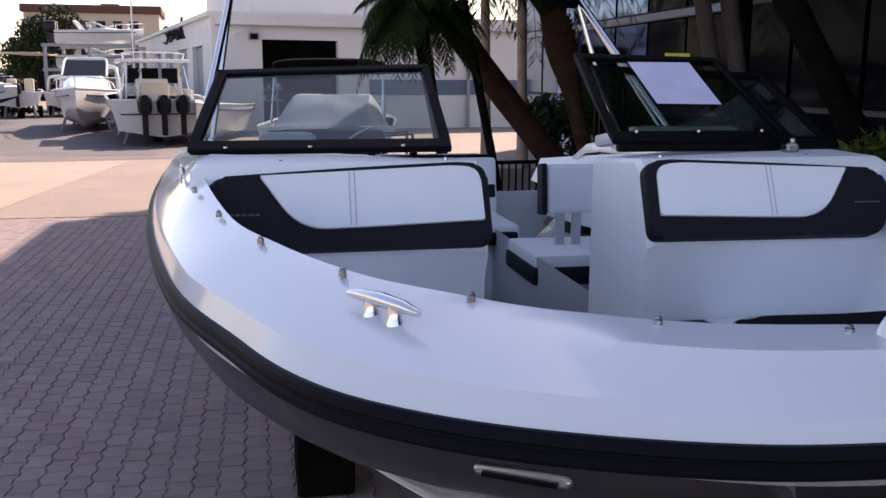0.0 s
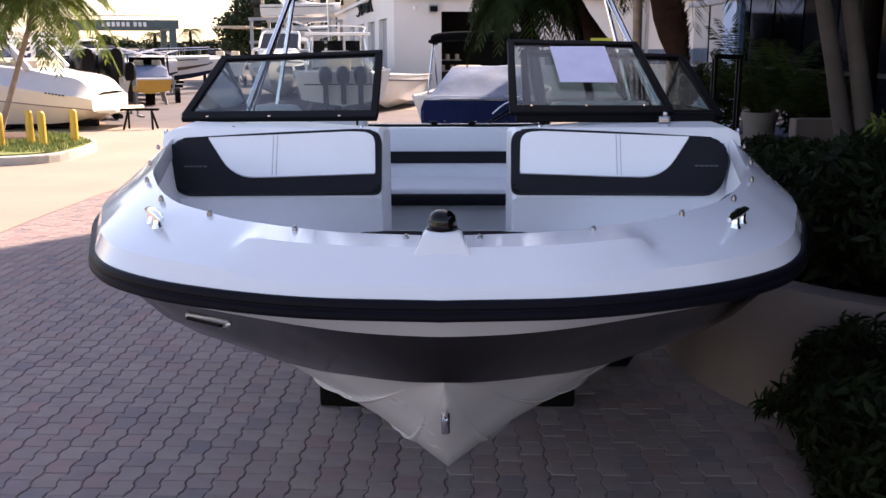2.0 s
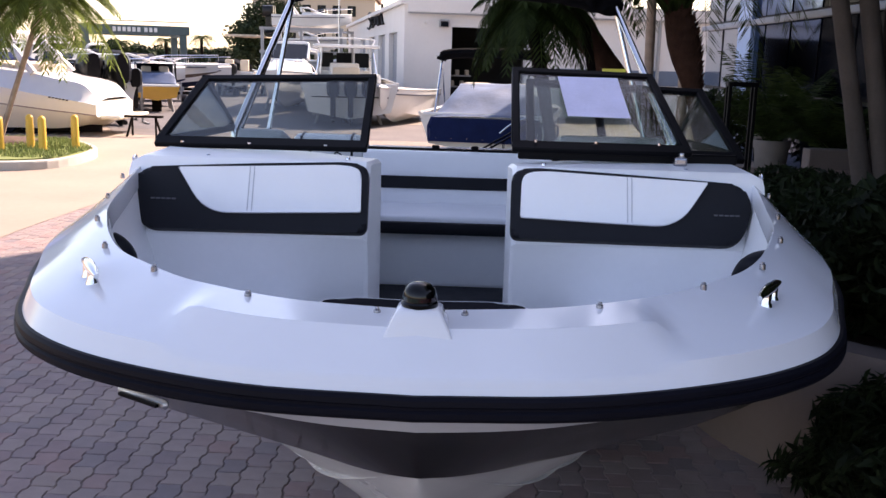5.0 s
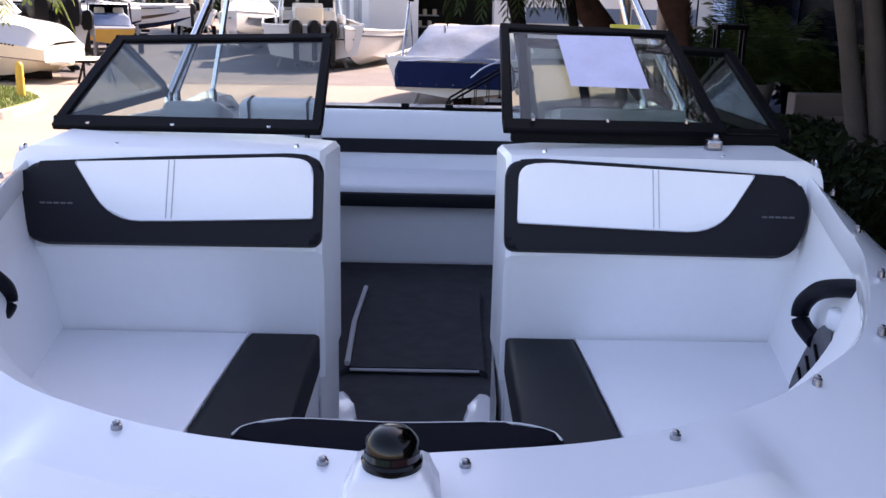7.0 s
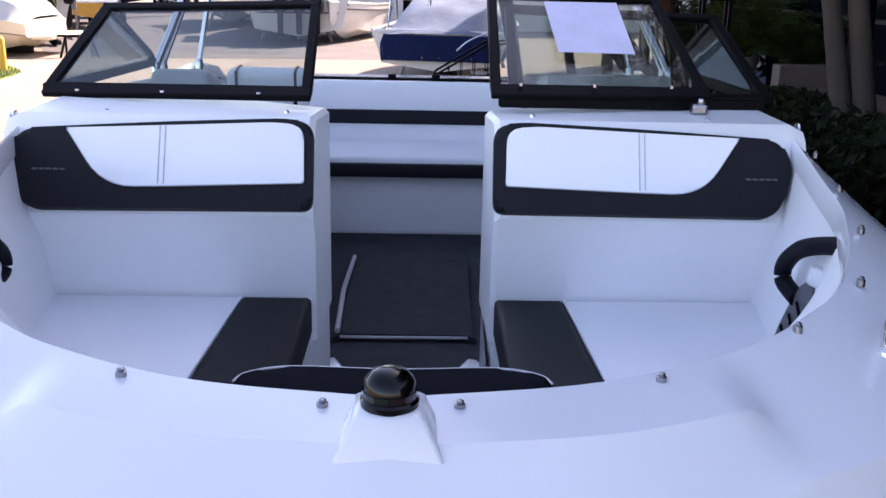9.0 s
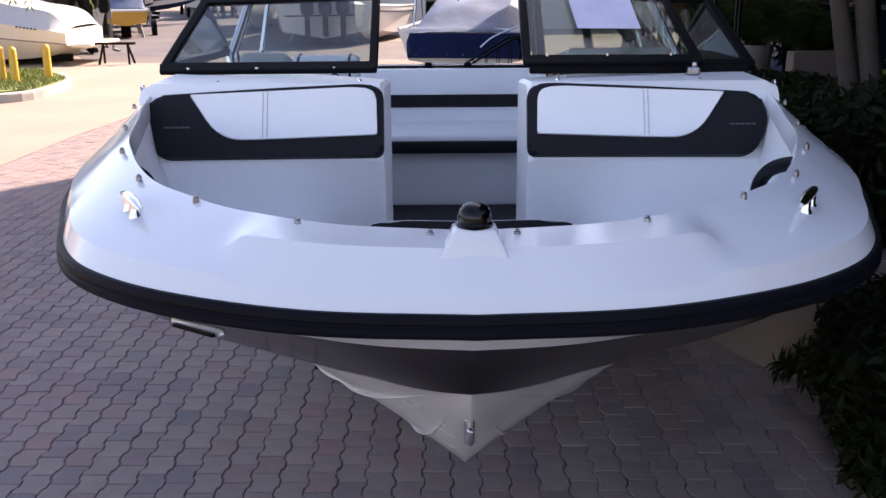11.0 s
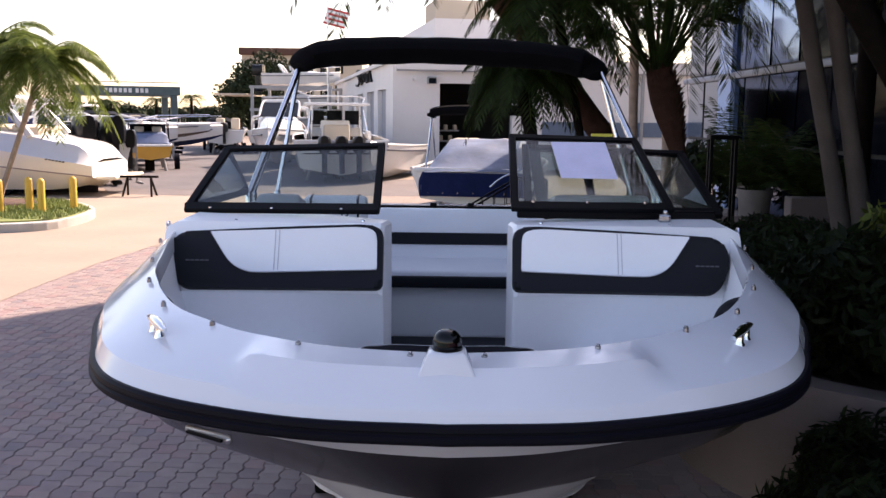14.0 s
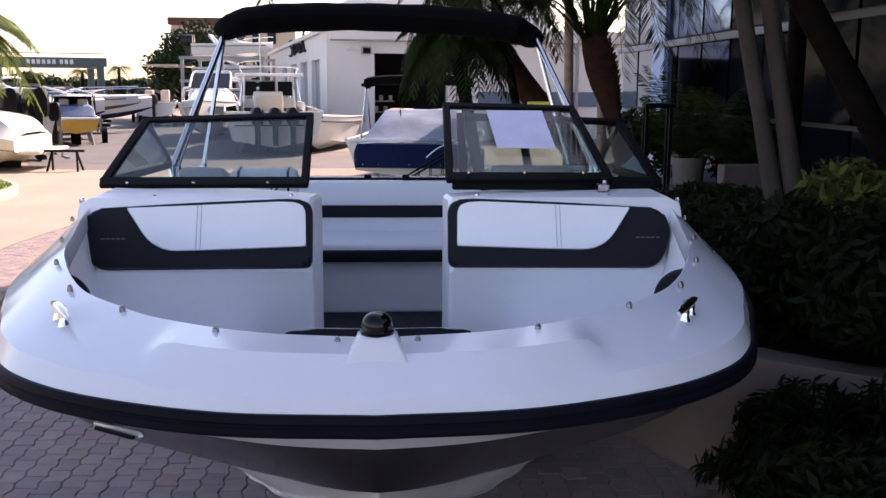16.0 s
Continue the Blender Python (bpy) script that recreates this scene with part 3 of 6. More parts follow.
# helm: cowl, wheel, seats
part("dash_cowl", box((0, 0, 0), (.20, .22, .09), pose(-.76, -.80, 1.63, -14), .04, 3), M_GREYPL, boat, "grey dash cowl", smooth=True)
part("side_dash", box((0, 0, 0), (.40, .40, .05), pose(.62, -.86, 1.665, -8), .02, 2), M_GEL, boat, smooth=True)
wh = [Vector((-.62 + .17 * math.cos(a), -.60 + .05 * math.sin(a), 1.38 + .16 * math.sin(a))) for a in [2 * math.pi * k / 24 for k in range(25)]]
part("steering_wheel", tube(wh, .014, 8), M_RUBBER, boat, "black steering wheel", smooth=True)
for sx in (-1,):
    part("helm_seat_back", box((0, 0, 0), (.36, .12, .46), pose(sx * .66, .30, 1.355, 8), .04, 3), M_VINYLW, boat, "white helm seat back", smooth=True)
    part("helm_seat", box((sx * .66, .0, 1.05), (.42, .46, .14), None, .05, 3), M_VINYLD, boat, "charcoal helm seat", smooth=True)
    part("seat_pedestal", lathe([(.12, .55), (.06, .58), (.06, .99)], 16, (sx * .66, .02, 0)), M_GREYPL, boat, smooth=True)
    for dx in (-.13, .13):
        part("seat_band", box((0, 0, 0), (.012, .125, .463), pose(sx * .66 + dx, .297, 1.355, 8)), M_VINYLD, boat)
for stroke in (((-.12, .03), (-.08, .055), (-.10, .02), (-.06, .0), (-.11, -.01)), ((-.045, .015), (-.02, .03), (-.03, .0), (.0, .02), (.005, .0)), ((.04, .0), (.045, .05), (.075, .04), (.05, .02), (.085, .0)), ((.095, .02), (.11, .0), (.13, .03), (.115, -.03))):
    part("script_stroke", tube(cr([(-.66 + x, .30 - .062 - (z + .09) * .14, 1.445 + z) for x, z in stroke], 4), .004, 5), M_VINYLD, boat, "dark embroidered script stroke")
seat = part("lounge_cushion", box((.78, .55, .96), (.60, .55, .09), None, .02, 2), M_VINYLW, boat, "white lounge cushion", smooth=True)
part("lounge_edge", box((.775, .545, .90), (.62, .57, .10), None, .03, 2), M_VINYLD, boat, "charcoal cushion side", smooth=True)
part("lounge_base", box((.84, .58, .70), (.42, .44, .32), None, .02, 2), M_GREYPL, boat)
part("lounge_back", box((0, 0, 0), (.48, .09, .26), pose(.86, .60, 1.30, -6), .03, 3), M_VINYLW, boat, "white lounge backrest", smooth=True)
part("lounge_back_edge", box((0, 0, 0), (.03, .10, .27), pose(.605, .60, 1.30, -6), .01, 2), M_VINYLD, boat)
for dx in (.70, .79):
    part("backrest_support", box((dx, .58, 1.09), (.05, .025, .22), None, .004), M_GREYPL, boat, "grey backrest support")

# aft bench
part("bench_base", box((0, 1.52, .74), (1.1, .56, .38), None, .02, 2), M_LINER, boat, "pale moulded bench base")
part("bench_cushion", box((-.13, 1.50, .965), (1.56, .66, .11), None, .03, 3), M_VINYLW, boat, "white bench cushion", smooth=True)
part("bench_edge", box((-.13, 1.165, .943), (1.53, .05, .078), None, .02, 2), M_VINYLD, boat, "charcoal bench edge", smooth=True)
part("bench_back", box((0, 0, 0), (1.60, .12, .40), pose(-.15, 1.80, 1.165, -10), .03, 3), M_VINYLW, boat, "white bench backrest", smooth=True)
part("bench_back_band", box((0, 0, 0), (1.57, .03, .085), pose(-.15, 1.732, 1.158, -10), .01, 2), M_VINYLD, boat, "charcoal band across the backrest")
part("aft_deck", box((-.22, 2.05, 1.33), (1.74, .42, .06), None, .02, 2), M_GEL, boat, smooth=True)
part("aft_locker", box((-.22, 2.06, 1.03), (1.68, .36, .54), None, .02), M_GEL, boat)
part("aft_trim", box((-.22, 1.87, 1.373), (1.70, .03, .018), None, .004), M_BLACK, boat)
for x in (-.15, .12):
    part("trim_clip", box((x, 1.85, 1.39), (.05, .03, .03), None, .006), M_BLACK, boat)
for sx in (-1, 1):
    part("cockpit_side", slab([(-.5, 1.10), (2.0, .95), (2.0, 1.12), (1.2, 1.38), (.6, 1.44), (-.5, 1.58)], (sx * 1.06, 0, 0), (0, 1, 0), (0, 0, 1), .05, .01, 2), M_LINER, boat)

# folded sunshade on its steel frame
bim = thing("folded_bimini", "black canvas sunshade folded on polished steel tubes over the boat", "sunshade")
pts = cr([(-.97, .95, 2.32), (-.90, 1.0, 2.385), (-.68, 1.02, 2.420), (-.2, 1.03, 2.434), (.3, 1.03, 2.42), (.64, 1.02, 2.392), (.82, 1.0, 2.345), (.88, .95, 2.285)], 6)
rows = []
for i, p in enumerate(pts):
    w = 1.0 + .03 * math.sin(i * 1.7) + .03 * math.sin(i * 0.6)
    e = min(1, .45 + .55 * (min(i, len(pts) - 1 - i) / 7) ** .7)
    rows.append(ring(p, (pts[min(i + 1, len(pts) - 1)] - pts[max(i - 1, 0)]), .17 * w * e, 14, .083 * w * e))
part("canvas_roll", loft(rows, close=True, caps=True), M_CANVAS, bim, smooth=True)
for sx in (-1, 1):
    top = Vector((sx * .93 - .04, .97, 2.32))
    for q, r in (((sx * 1.11, .10, 1.60), .018), ((sx * 1.10, .18, 1.60), .012), ((sx * 1.09, .82, 1.55), .014)):
        part("tube", tube([top, Vector(q)], r, 10), M_CHROME, bim, smooth=True)
        part("tube_foot", lathe([(.022, -.06), (.020, .005), (.014, .02)], 12, q), M_CHROME, bim, smooth=True)

# blocks and roller under the keel
for x, y in ((-.60, .06), (.53, .06)):
    b_ = thing("support_block", "dark timber block under the hull on the paving", "block", "blocks under the hull")
    part("block", box((x, y, .26), (.26, .42, .50), None, .02, 2), mat("tarred_timber", (.006, .0055, .005), .95, spec=.03, var=.3, scale=6, bump=.5, bscale=40), b_)
wx, wy = .98, .60
w_ = thing("trailer_wheel", "black rubber trailer wheel with a dark mudguard under the boat", "wheel")
rows = []
for a in range(25):
    an = 2 * math.pi * a / 24
    rows.append([Vector((wx + dx, wy + r * math.sin(an), .28 + r * math.cos(an))) for dx, r in ((-.09, .17), (-.10, .24), (-.07, .28), (.07, .28), (.10, .24), (.09, .17))])
part("tyre", loft(rows), M_RUBBER, w_, smooth=True)
part("rim", tube([(wx - .06, wy, .28), (wx + .06, wy, .28)], .17, 20), M_ANNO, w_, smooth=True)
rows = []
for a in range(11):
    an = radians(-75 + 15 * a)
    rows.append([Vector((wx + dx, wy + .33 * math.sin(an), .28 + .33 * math.cos(an))) for dx in (-.11, .0, .15)])
part("mudguard", loft(rows), M_RUBBER, w_, smooth=True)

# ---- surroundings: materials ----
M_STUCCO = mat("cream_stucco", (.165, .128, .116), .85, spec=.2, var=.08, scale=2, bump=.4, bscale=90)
M_WHITEWALL = mat("white_painted_wall", (.66, .64, .62), .8, var=.05, scale=.6, bump=.15, bscale=40)
M_ROLLER = mat("grey_roller_door", (.24, .26, .30), .5, var=.06, scale=1)
M_INTERIOR = mat("dark_shed_interior", (.03, .028, .028), .9)
M_CONC = mat("kerb_concrete", (.42, .40, .37), .9, var=.12, scale=5, bump=.4, bscale=60)
M_GRASS = mat("grass", (.21, .25, .075), .9, var=.3, scale=6, by_island=.35)
M_SOIL = mat("mulch", (.09, .05, .035), .95, var=.3, scale=9, bump=.6, bscale=50)
M_YELLOW = mat("yellow_paint", (.62, .38, .05), .5, var=.08)
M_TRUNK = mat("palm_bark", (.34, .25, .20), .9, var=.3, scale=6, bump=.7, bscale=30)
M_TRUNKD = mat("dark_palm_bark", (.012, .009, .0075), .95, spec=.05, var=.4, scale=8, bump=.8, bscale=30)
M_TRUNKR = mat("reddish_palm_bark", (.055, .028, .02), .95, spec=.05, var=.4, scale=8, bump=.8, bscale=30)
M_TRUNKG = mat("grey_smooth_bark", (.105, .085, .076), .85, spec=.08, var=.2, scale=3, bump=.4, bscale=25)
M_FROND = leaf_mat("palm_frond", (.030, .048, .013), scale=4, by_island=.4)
# Lighter copy of the frond green, with sunlight put into its colour
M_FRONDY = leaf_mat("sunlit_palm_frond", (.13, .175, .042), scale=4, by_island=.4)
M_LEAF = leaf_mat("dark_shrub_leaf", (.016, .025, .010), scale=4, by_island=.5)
# Shrub leaf again, lighter and yellower: sun dapple put into the colour
M_LEAFY = leaf_mat("sunlit_shrub_leaf", (.09, .11, .022), scale=4, by_island=.6)
M_TREE = mat("far_tree_leaf", (.024, .036, .016), .7, spec=.1, var=.3, scale=.6, by_island=.5)
M_CREAM = mat("cream_gelcoat", (.90, .80, .60), .2, coat=.4, var=.03)
M_BWHITE = mat("boat_white", (.68, .67, .645), .22, coat=.4, var=.03)
M_ENGINE = mat("black_engine_cowl", (.006, .006, .007), .3, coat=.1, spec=.2)
M_BLUE = mat("navy_canvas", (.007, .015, .060), .85, spec=.12, var=.25, scale=3, bump=.4, bscale=14)
M_BLUEG = mat("skylit_navy_canvas", (.105, .14, .215), .55, spec=.3, var=.35, scale=2.2, bump=1.0, bscale=4)
M_GREENST = mat("green_painted_steel", (.06, .09, .09), .5, var=.15)
M_STEELG = mat("grey_painted_steel", (.28, .28, .28), .5, var=.15)
M_BROWNROOF = mat("brown_roof", (.10, .045, .03), .85, var=.15, scale=.3)
M_BEIGE = mat("beige_render", (.50, .42, .32), .85, var=.06, scale=.2)
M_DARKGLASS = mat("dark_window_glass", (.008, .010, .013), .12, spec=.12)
# One facade glass in three tones, each with its reflections put into the colour
M_MIRROR = mat("tree_reflection_glass", (.004, .005, .008), .04, spec=.06, var=.04, scale=.5)
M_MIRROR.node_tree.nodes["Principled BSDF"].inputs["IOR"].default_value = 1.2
M_MIRRORB = mat("bright_reflection_glass", (.5, .56, .62), .03, metal=1.0, var=.04, scale=.5)
M_MIRRORM = mat("blue_reflection_glass", (.04, .10, .23), .03, metal=1.0, var=.1, scale=.5)
M_MULLION = mat("dark_mullion", (.02, .02, .022), .4)
M_ORANGE = mat("orange_gelcoat", (.60, .30, .03), .3, coat=.4)
M_REDP = mat("red_print", (.50, .03, .03), .5)
M_BLUEP = mat("blue_print", (.05, .10, .34), .5, var=.4, scale=.8)
M_STRIPE = mat("dark_hull_stripe", (.03, .035, .06), .35, var=.1)
M_POT = mat("weathered_stone", (.17, .15, .14), .85, var=.15, scale=5, bump=.4, bscale=50)
M_ALGAE = mat("antifouling_brown", (.085, .06, .05), .8, var=.2, scale=2)


def ground_mat():
    m = mat("sunlit_paving", (.295, .232, .19), .9, var=.14, scale=.5, bump=.2, bscale=40)
    nt = m.node_tree
    n, ln = nt.nodes, nt.links
    b = n["Principled BSDF"]
    br = n.new("ShaderNodeTexBrick")
    br.inputs["Scale"].default_value = 4.6
    br.inputs["Mortar Size"].default_value = .03
    br.inputs["Color1"].default_value = (1, 1, 1, 1)
    br.inputs["Color2"].default_value = (.82, .80, .80, 1)
    br.inputs["Mortar"].default_value = (.55, .54, .53, 1)
    tc = n.new("ShaderNodeTexCoord")
    ln.new(tc.outputs["Object"], br.inputs["Vector"])
    mx = n.new("ShaderNodeMix")
    mx.data_type, mx.blend_type = 'RGBA', 'MULTIPLY'
    mx.inputs[0].default_value = 1
    src = b.inputs["Base Color"].links[0].from_socket
    ln.new(src, mx.inputs[6])
    ln.new(br.outputs["Color"], mx.inputs[7])
    ln.new(mx.outputs[2], b.inputs["Base Color"])
    return m


M_GROUND = ground_mat()


def paver_mat(name, by_island):
    """Concrete block: each one grey-mauve, pinkish, blue-grey or tan, with sandy grain."""
    m = mat(name, (1, 1, 1), .9, var=.22, scale=9, bump=.5, bscale=120)
    n, ln = m.node_tree.nodes, m.node_tree.links
    b = n["Principled BSDF"]
    src = n.new("ShaderNodeNewGeometry").outputs["Random Per Island"] if by_island else n.new("ShaderNodeObjectInfo").outputs["Random"]
    cr_ = n.new("ShaderNodeValToRGB")
    cr_.color_ramp.elements[0].color = (0.251, 0.190, 0.190, 1)
    cr_.color_ramp.elements[1].color = (0.287, 0.217, 0.195, 1)
    for q, c in ((.22, (0.312, 0.240, 0.227)), (.36, (0.271, 0.210, 0.205)), (.5, (0.305, 0.201, 0.190)), (.62, (0.210, 0.175, 0.185)), (.74, (0.319, 0.246, 0.225)), (.88, (0.287, 0.225, 0.213))):
        cr_.color_ramp.elements.new(q).color = (*c, 1)
    ln.new(src, cr_.inputs[0])
    mx = n.new("ShaderNodeMix")
    mx.data_type, mx.blend_type = 'RGBA', 'MULTIPLY'
    mx.inputs[0].default_value = 1
    ln.new(cr_.outputs[0], mx.inputs[6])
    ln.new(b.inputs["Base Color"].links[0].from_socket, mx.inputs[7])
    ln.new(mx.outputs[2], b.inputs["Base Color"])
    return m


M_PAVER, M_PAVERS = paver_mat("concrete_paver", False), paver_mat("concrete_paver_rest", True)
M_JOINT = mat("sand_joint", (.20, .165, .155), 1.0, var=.2, scale=20)


# ---- ground ----
def sheet(x0, y0, x1, y1, z):
    return bm_of([(x0, y0, z), (x1, y0, z), (x1, y1, z), (x0, y1, z)], [(0, 1, 2, 3)])


PX0, PX1, PY0, PY1 = -4.862, 2.1, -5.8, 9.135
g = bmesh.new()
xs, ys = (-1500, PX0, PX1, 1500), (-1500, PY0, PY1, 3000)
gv = {(i, j): g.verts.new((xs[i], ys[j], 0)) for i in range(4) for j in range(4)}
for i in range(3):
    for j in range(3):
        if (i, j) != (1, 1):
            g.faces.new((gv[i, j], gv[i + 1, j], gv[i + 1, j + 1], gv[i, j + 1]))
hole = [g.verts.new((x, y, -.009)) for x, y in ((PX0, PY0), (PX1, PY0), (PX1, PY1), (PX0, PY1))]
jf = g.faces.new(hole)
jf.material_index = 1
top = [gv[1, 1], gv[2, 1], gv[2, 2], gv[1, 2]]
for k in range(4):
    g.faces.new((top[k], top[(k + 1) % 4], hole[(k + 1) % 4], hole[k]))
ground = part("ground", g, (M_GROUND, M_JOINT))
tagged(ground, "pale block paving of the boat yard", "ground", kind="structure")


apron = part("drive_slab", bm_of([(x, y, .004) for x, y in ((-4.872, -40), (-4.872, 5.5), (-4.80, 7.5), (-4.5, 10.0), (-4.1, 14.0), (-3.7, 17.9), (-6.0, 17.7), (-8.7, 18.1), (-45, 19.0), (-45, -40))], [tuple(range(10))]), mat("pale_worn_concrete", (.295, .237, .188), .9, var=.12, scale=.7, bump=.25, bscale=45))
tagged(apron, "pale worn concrete drive beside the block paving", "drive", kind="structure")
# Asphalt-grey lot; its dark tone also carries the shed's shade
lot = part("shaded_lot", bm_of([(x, y, .009) for x, y in ((-3.3, 19.3), (-3.4, 24.0), (-4.6, 30.0), (-5.5, 48.0), (-24, 48.0), (-20, 21.4), (-13, 20.4), (-8.5, 19.8), (-6.0, 19.5))], [tuple(range(9))]), mat("asphalt_with_shade", (.105, .095, .098), .9, var=.25, scale=.6, bump=.4, bscale=60))
tagged(lot, "worn grey asphalt under the yard boats, darkened for the shed's shade", "asphalt", kind="structure")
# Dark strip on the ground: the shed's shade, painted as a sheet
road = part("road", bm_of([(x, y, .004) for x, y in ((-8.6, 18.2), (-6.0, 17.8), (-3.2, 18.3), (2.5, 18.6), (2.5, 24.6), (-3.0, 24.2), (-6.2, 24.8), (-9.6, 25.2), (-9.8, 21.0))], [tuple(range(9))]), mat("painted_shade_strip", (.13, .11, .105), .9, var=.25, scale=.8, bump=.4, bscale=60))
tagged(road, "dark strip across the yard, shade painted onto the ground", "road", kind="structure")


# ---- plants ----
def frond(bm, o, az, length, rise, droop, leaf, n=16, rnd=random, bare=2):
    """One arching palm frond with paired leaflets."""
    d = Vector((math.cos(az), math.sin(az), 0))
    side = Vector((-d.y, d.x, 0))
    pts = []
    for k in range(n + 1):
        t = k / n
        pts.append(o + d * (length * t * (1 - .18 * t * droop)) + Vector((0, 0, length * (rise * t - droop * t * t))))
    for k, (a, b) in enumerate(zip(pts, pts[1:])):
        w, w2 = (.006 + .024 * length ** .5 * (1 - (q / n)) ** 3 for q in (k, k + 1))
        v = [bm.verts.new(p) for p in (a - side * w, a + side * w, b + side * w2, b - side * w2)]
        bm.faces.new(v)
        up = Vector((0, 0, 1))
        v = [bm.verts.new(p) for p in (a - up * w, a + up * w, b + up * w2, b - up * w2)]
        bm.faces.new(v)
    for k in range(bare, n + 1):
        t = k / n
        p = pts[k]
        tg = (pts[k] - pts[k - 1]).normalized()
        ll = leaf * (math.sin(math.pi * (.12 + .80 * t)) ** .7) * rnd.uniform(.85, 1.15)
        for s in (-1, 1):
            for sub in (0, .25, .5, .75):
                q = p - tg * (length / n) * sub
                dirv = (side * s * 1.0 + tg * .75 + Vector((0, 0, -.25 + rnd.uniform(-.25, .1)))).normalized()
                e = q + dirv * ll
                e.z -= ll * .18
                wv = tg * (.0045 + .0045 * length)
                m_ = q.lerp(e, .5) + Vector((0, 0, .03 * ll))
                v = [bm.verts.new(x) for x in (q, m_ + wv, e, m_ - wv)]
                bm.faces.new(v)


def palm(label, base, top, r, fronds, length, leaf, seed, bark=None, rise=.55, droop=.75, thick_top=1.0, bend=0.0, group="", n=16, azs=None, fall=1.5, bulb=0.0):
    rnd = random.Random(seed)
    ob = thing("palm_tree", label, "palm", group)
    b, t = Vector(base), Vector(top)
    pts = []
    N = 14
    for k in range(N + 1):
        u = k / N
        p = b.lerp(t, u)
        p.x += bend * math.sin(math.pi * u)
        pts.append(p)
    rr = [r * (1.25 - .35 * min(1, k / 3)) * (1 + .05 * (k % 2)) * (1 + (thick_top - 1) * max(0, (k / N - .6) / .4) * (1 - .8 * max(0, (k / N - .9) / .1))) for k in range(N + 1)]
    if bulb:
        for k, q in ((10, .3), (11, .8), (12, 1.0), (13, .8), (14, .2)):
            rr[k] = r * (1 + (bulb - 1) * q)
    part("trunk", tube(pts, rr, 12), bark or M_TRUNK, ob, smooth=True)
    if bulb:
        verts, faces = [], []
        for k in range(130):
            a, u = 2.399 * k, .66 + .36 * k / 130
            c = b.lerp(t, u)
            q = min(max((u * N), 0), N - .001)
            i_ = int(q)
            rad = rr[i_] + (rr[i_ + 1] - rr[i_]) * (q - i_)
            o_, w_ = Vector((math.cos(a), math.sin(a), 0)), Vector((-math.sin(a), math.cos(a), 0)) * .030
            i0 = len(verts)
            verts += [c + o_ * (rad - .01) - w_, c + o_ * (rad - .01) + w_, c + o_ * (rad + .022) + Vector((0, 0, .075 + rnd.uniform(0, .04))), c + o_ * (rad - .012) + Vector((0, 0, .07))]
            faces += [(i0, i0 + 1, i0 + 2), (i0 + 1, i0 + 3, i0 + 2), (i0 + 3, i0, i0 + 2)]
        part("leaf_bases", bm_of(verts, faces), bark or M_TRUNK, ob, "ragged old leaf bases")
    bm = bmesh.new()
    for k in range(fronds):
        az = (azs[k % len(azs)] + rnd.uniform(-.15, .15)) if azs else (2 * math.pi * (k * .382) + rnd.uniform(-.2, .2))
        lvl = k / max(fronds - 1, 1)
        foot = t + (Vector((.09 * math.cos(az), .09 * math.sin(az), -.16 + .08 * lvl)) if bulb else Vector((0, 0, .05)))
        frond(bm, foot, az, length * rnd.uniform(.8, 1.1), rise * (1.3 - fall * lvl) + rnd.uniform(-.1, .1), droop * rnd.uniform(.8, 1.2), leaf, n, rnd, n * 2 // 5 if bulb else 2)
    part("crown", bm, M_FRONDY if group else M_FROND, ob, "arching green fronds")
    return ob


def leaves(name, blobs, size, count, material, seed, parent=None, long=1.6):
    """Foliage: count leaves strewn over the shells of ellipsoids (x, y, z, rx, ry, rz)."""
    rng = np.random.default_rng(seed)
    B = np.array(blobs)
    vol = (B[:, 3] * B[:, 4] * B[:, 5]) ** (2 / 3)
    idx = rng.choice(len(B), count, p=vol / vol.sum())
    d = rng.normal(size=(count, 3))
    d /= np.linalg.norm(d, axis=1)[:, None]
    rad = rng.uniform(.55, 1.08, count)[:, None]
    c = B[idx, :3] + d * B[idx, 3:] * rad
    nrm = d + rng.normal(scale=.7, size=(count, 3))
    nrm /= np.linalg.norm(nrm, axis=1)[:, None]
    u = np.cross(nrm, rng.normal(size=(count, 3)))
    u /= np.linalg.norm(u, axis=1)[:, None]
    v = np.cross(nrm, u)
    s = (size * rng.uniform(.6, 1.4, count))[:, None]
    quad = np.stack([c - u * s * long, c + v * s * .55 + nrm * s * .1, c + u * s * long, c - v * s * .55 + nrm * s * .1], 1).reshape(-1, 3)
    quad[:, 2] = np.maximum(quad[:, 2], .01)
    me = bpy.data.meshes.new(name)
    f = np.arange(count * 4).reshape(-1, 4)
    me.from_pydata(quad.tolist(), [], f.tolist())
    me.materials.append(material)
    ob = new(name, me)
    if parent:
        ob.parent = parent
    return ob


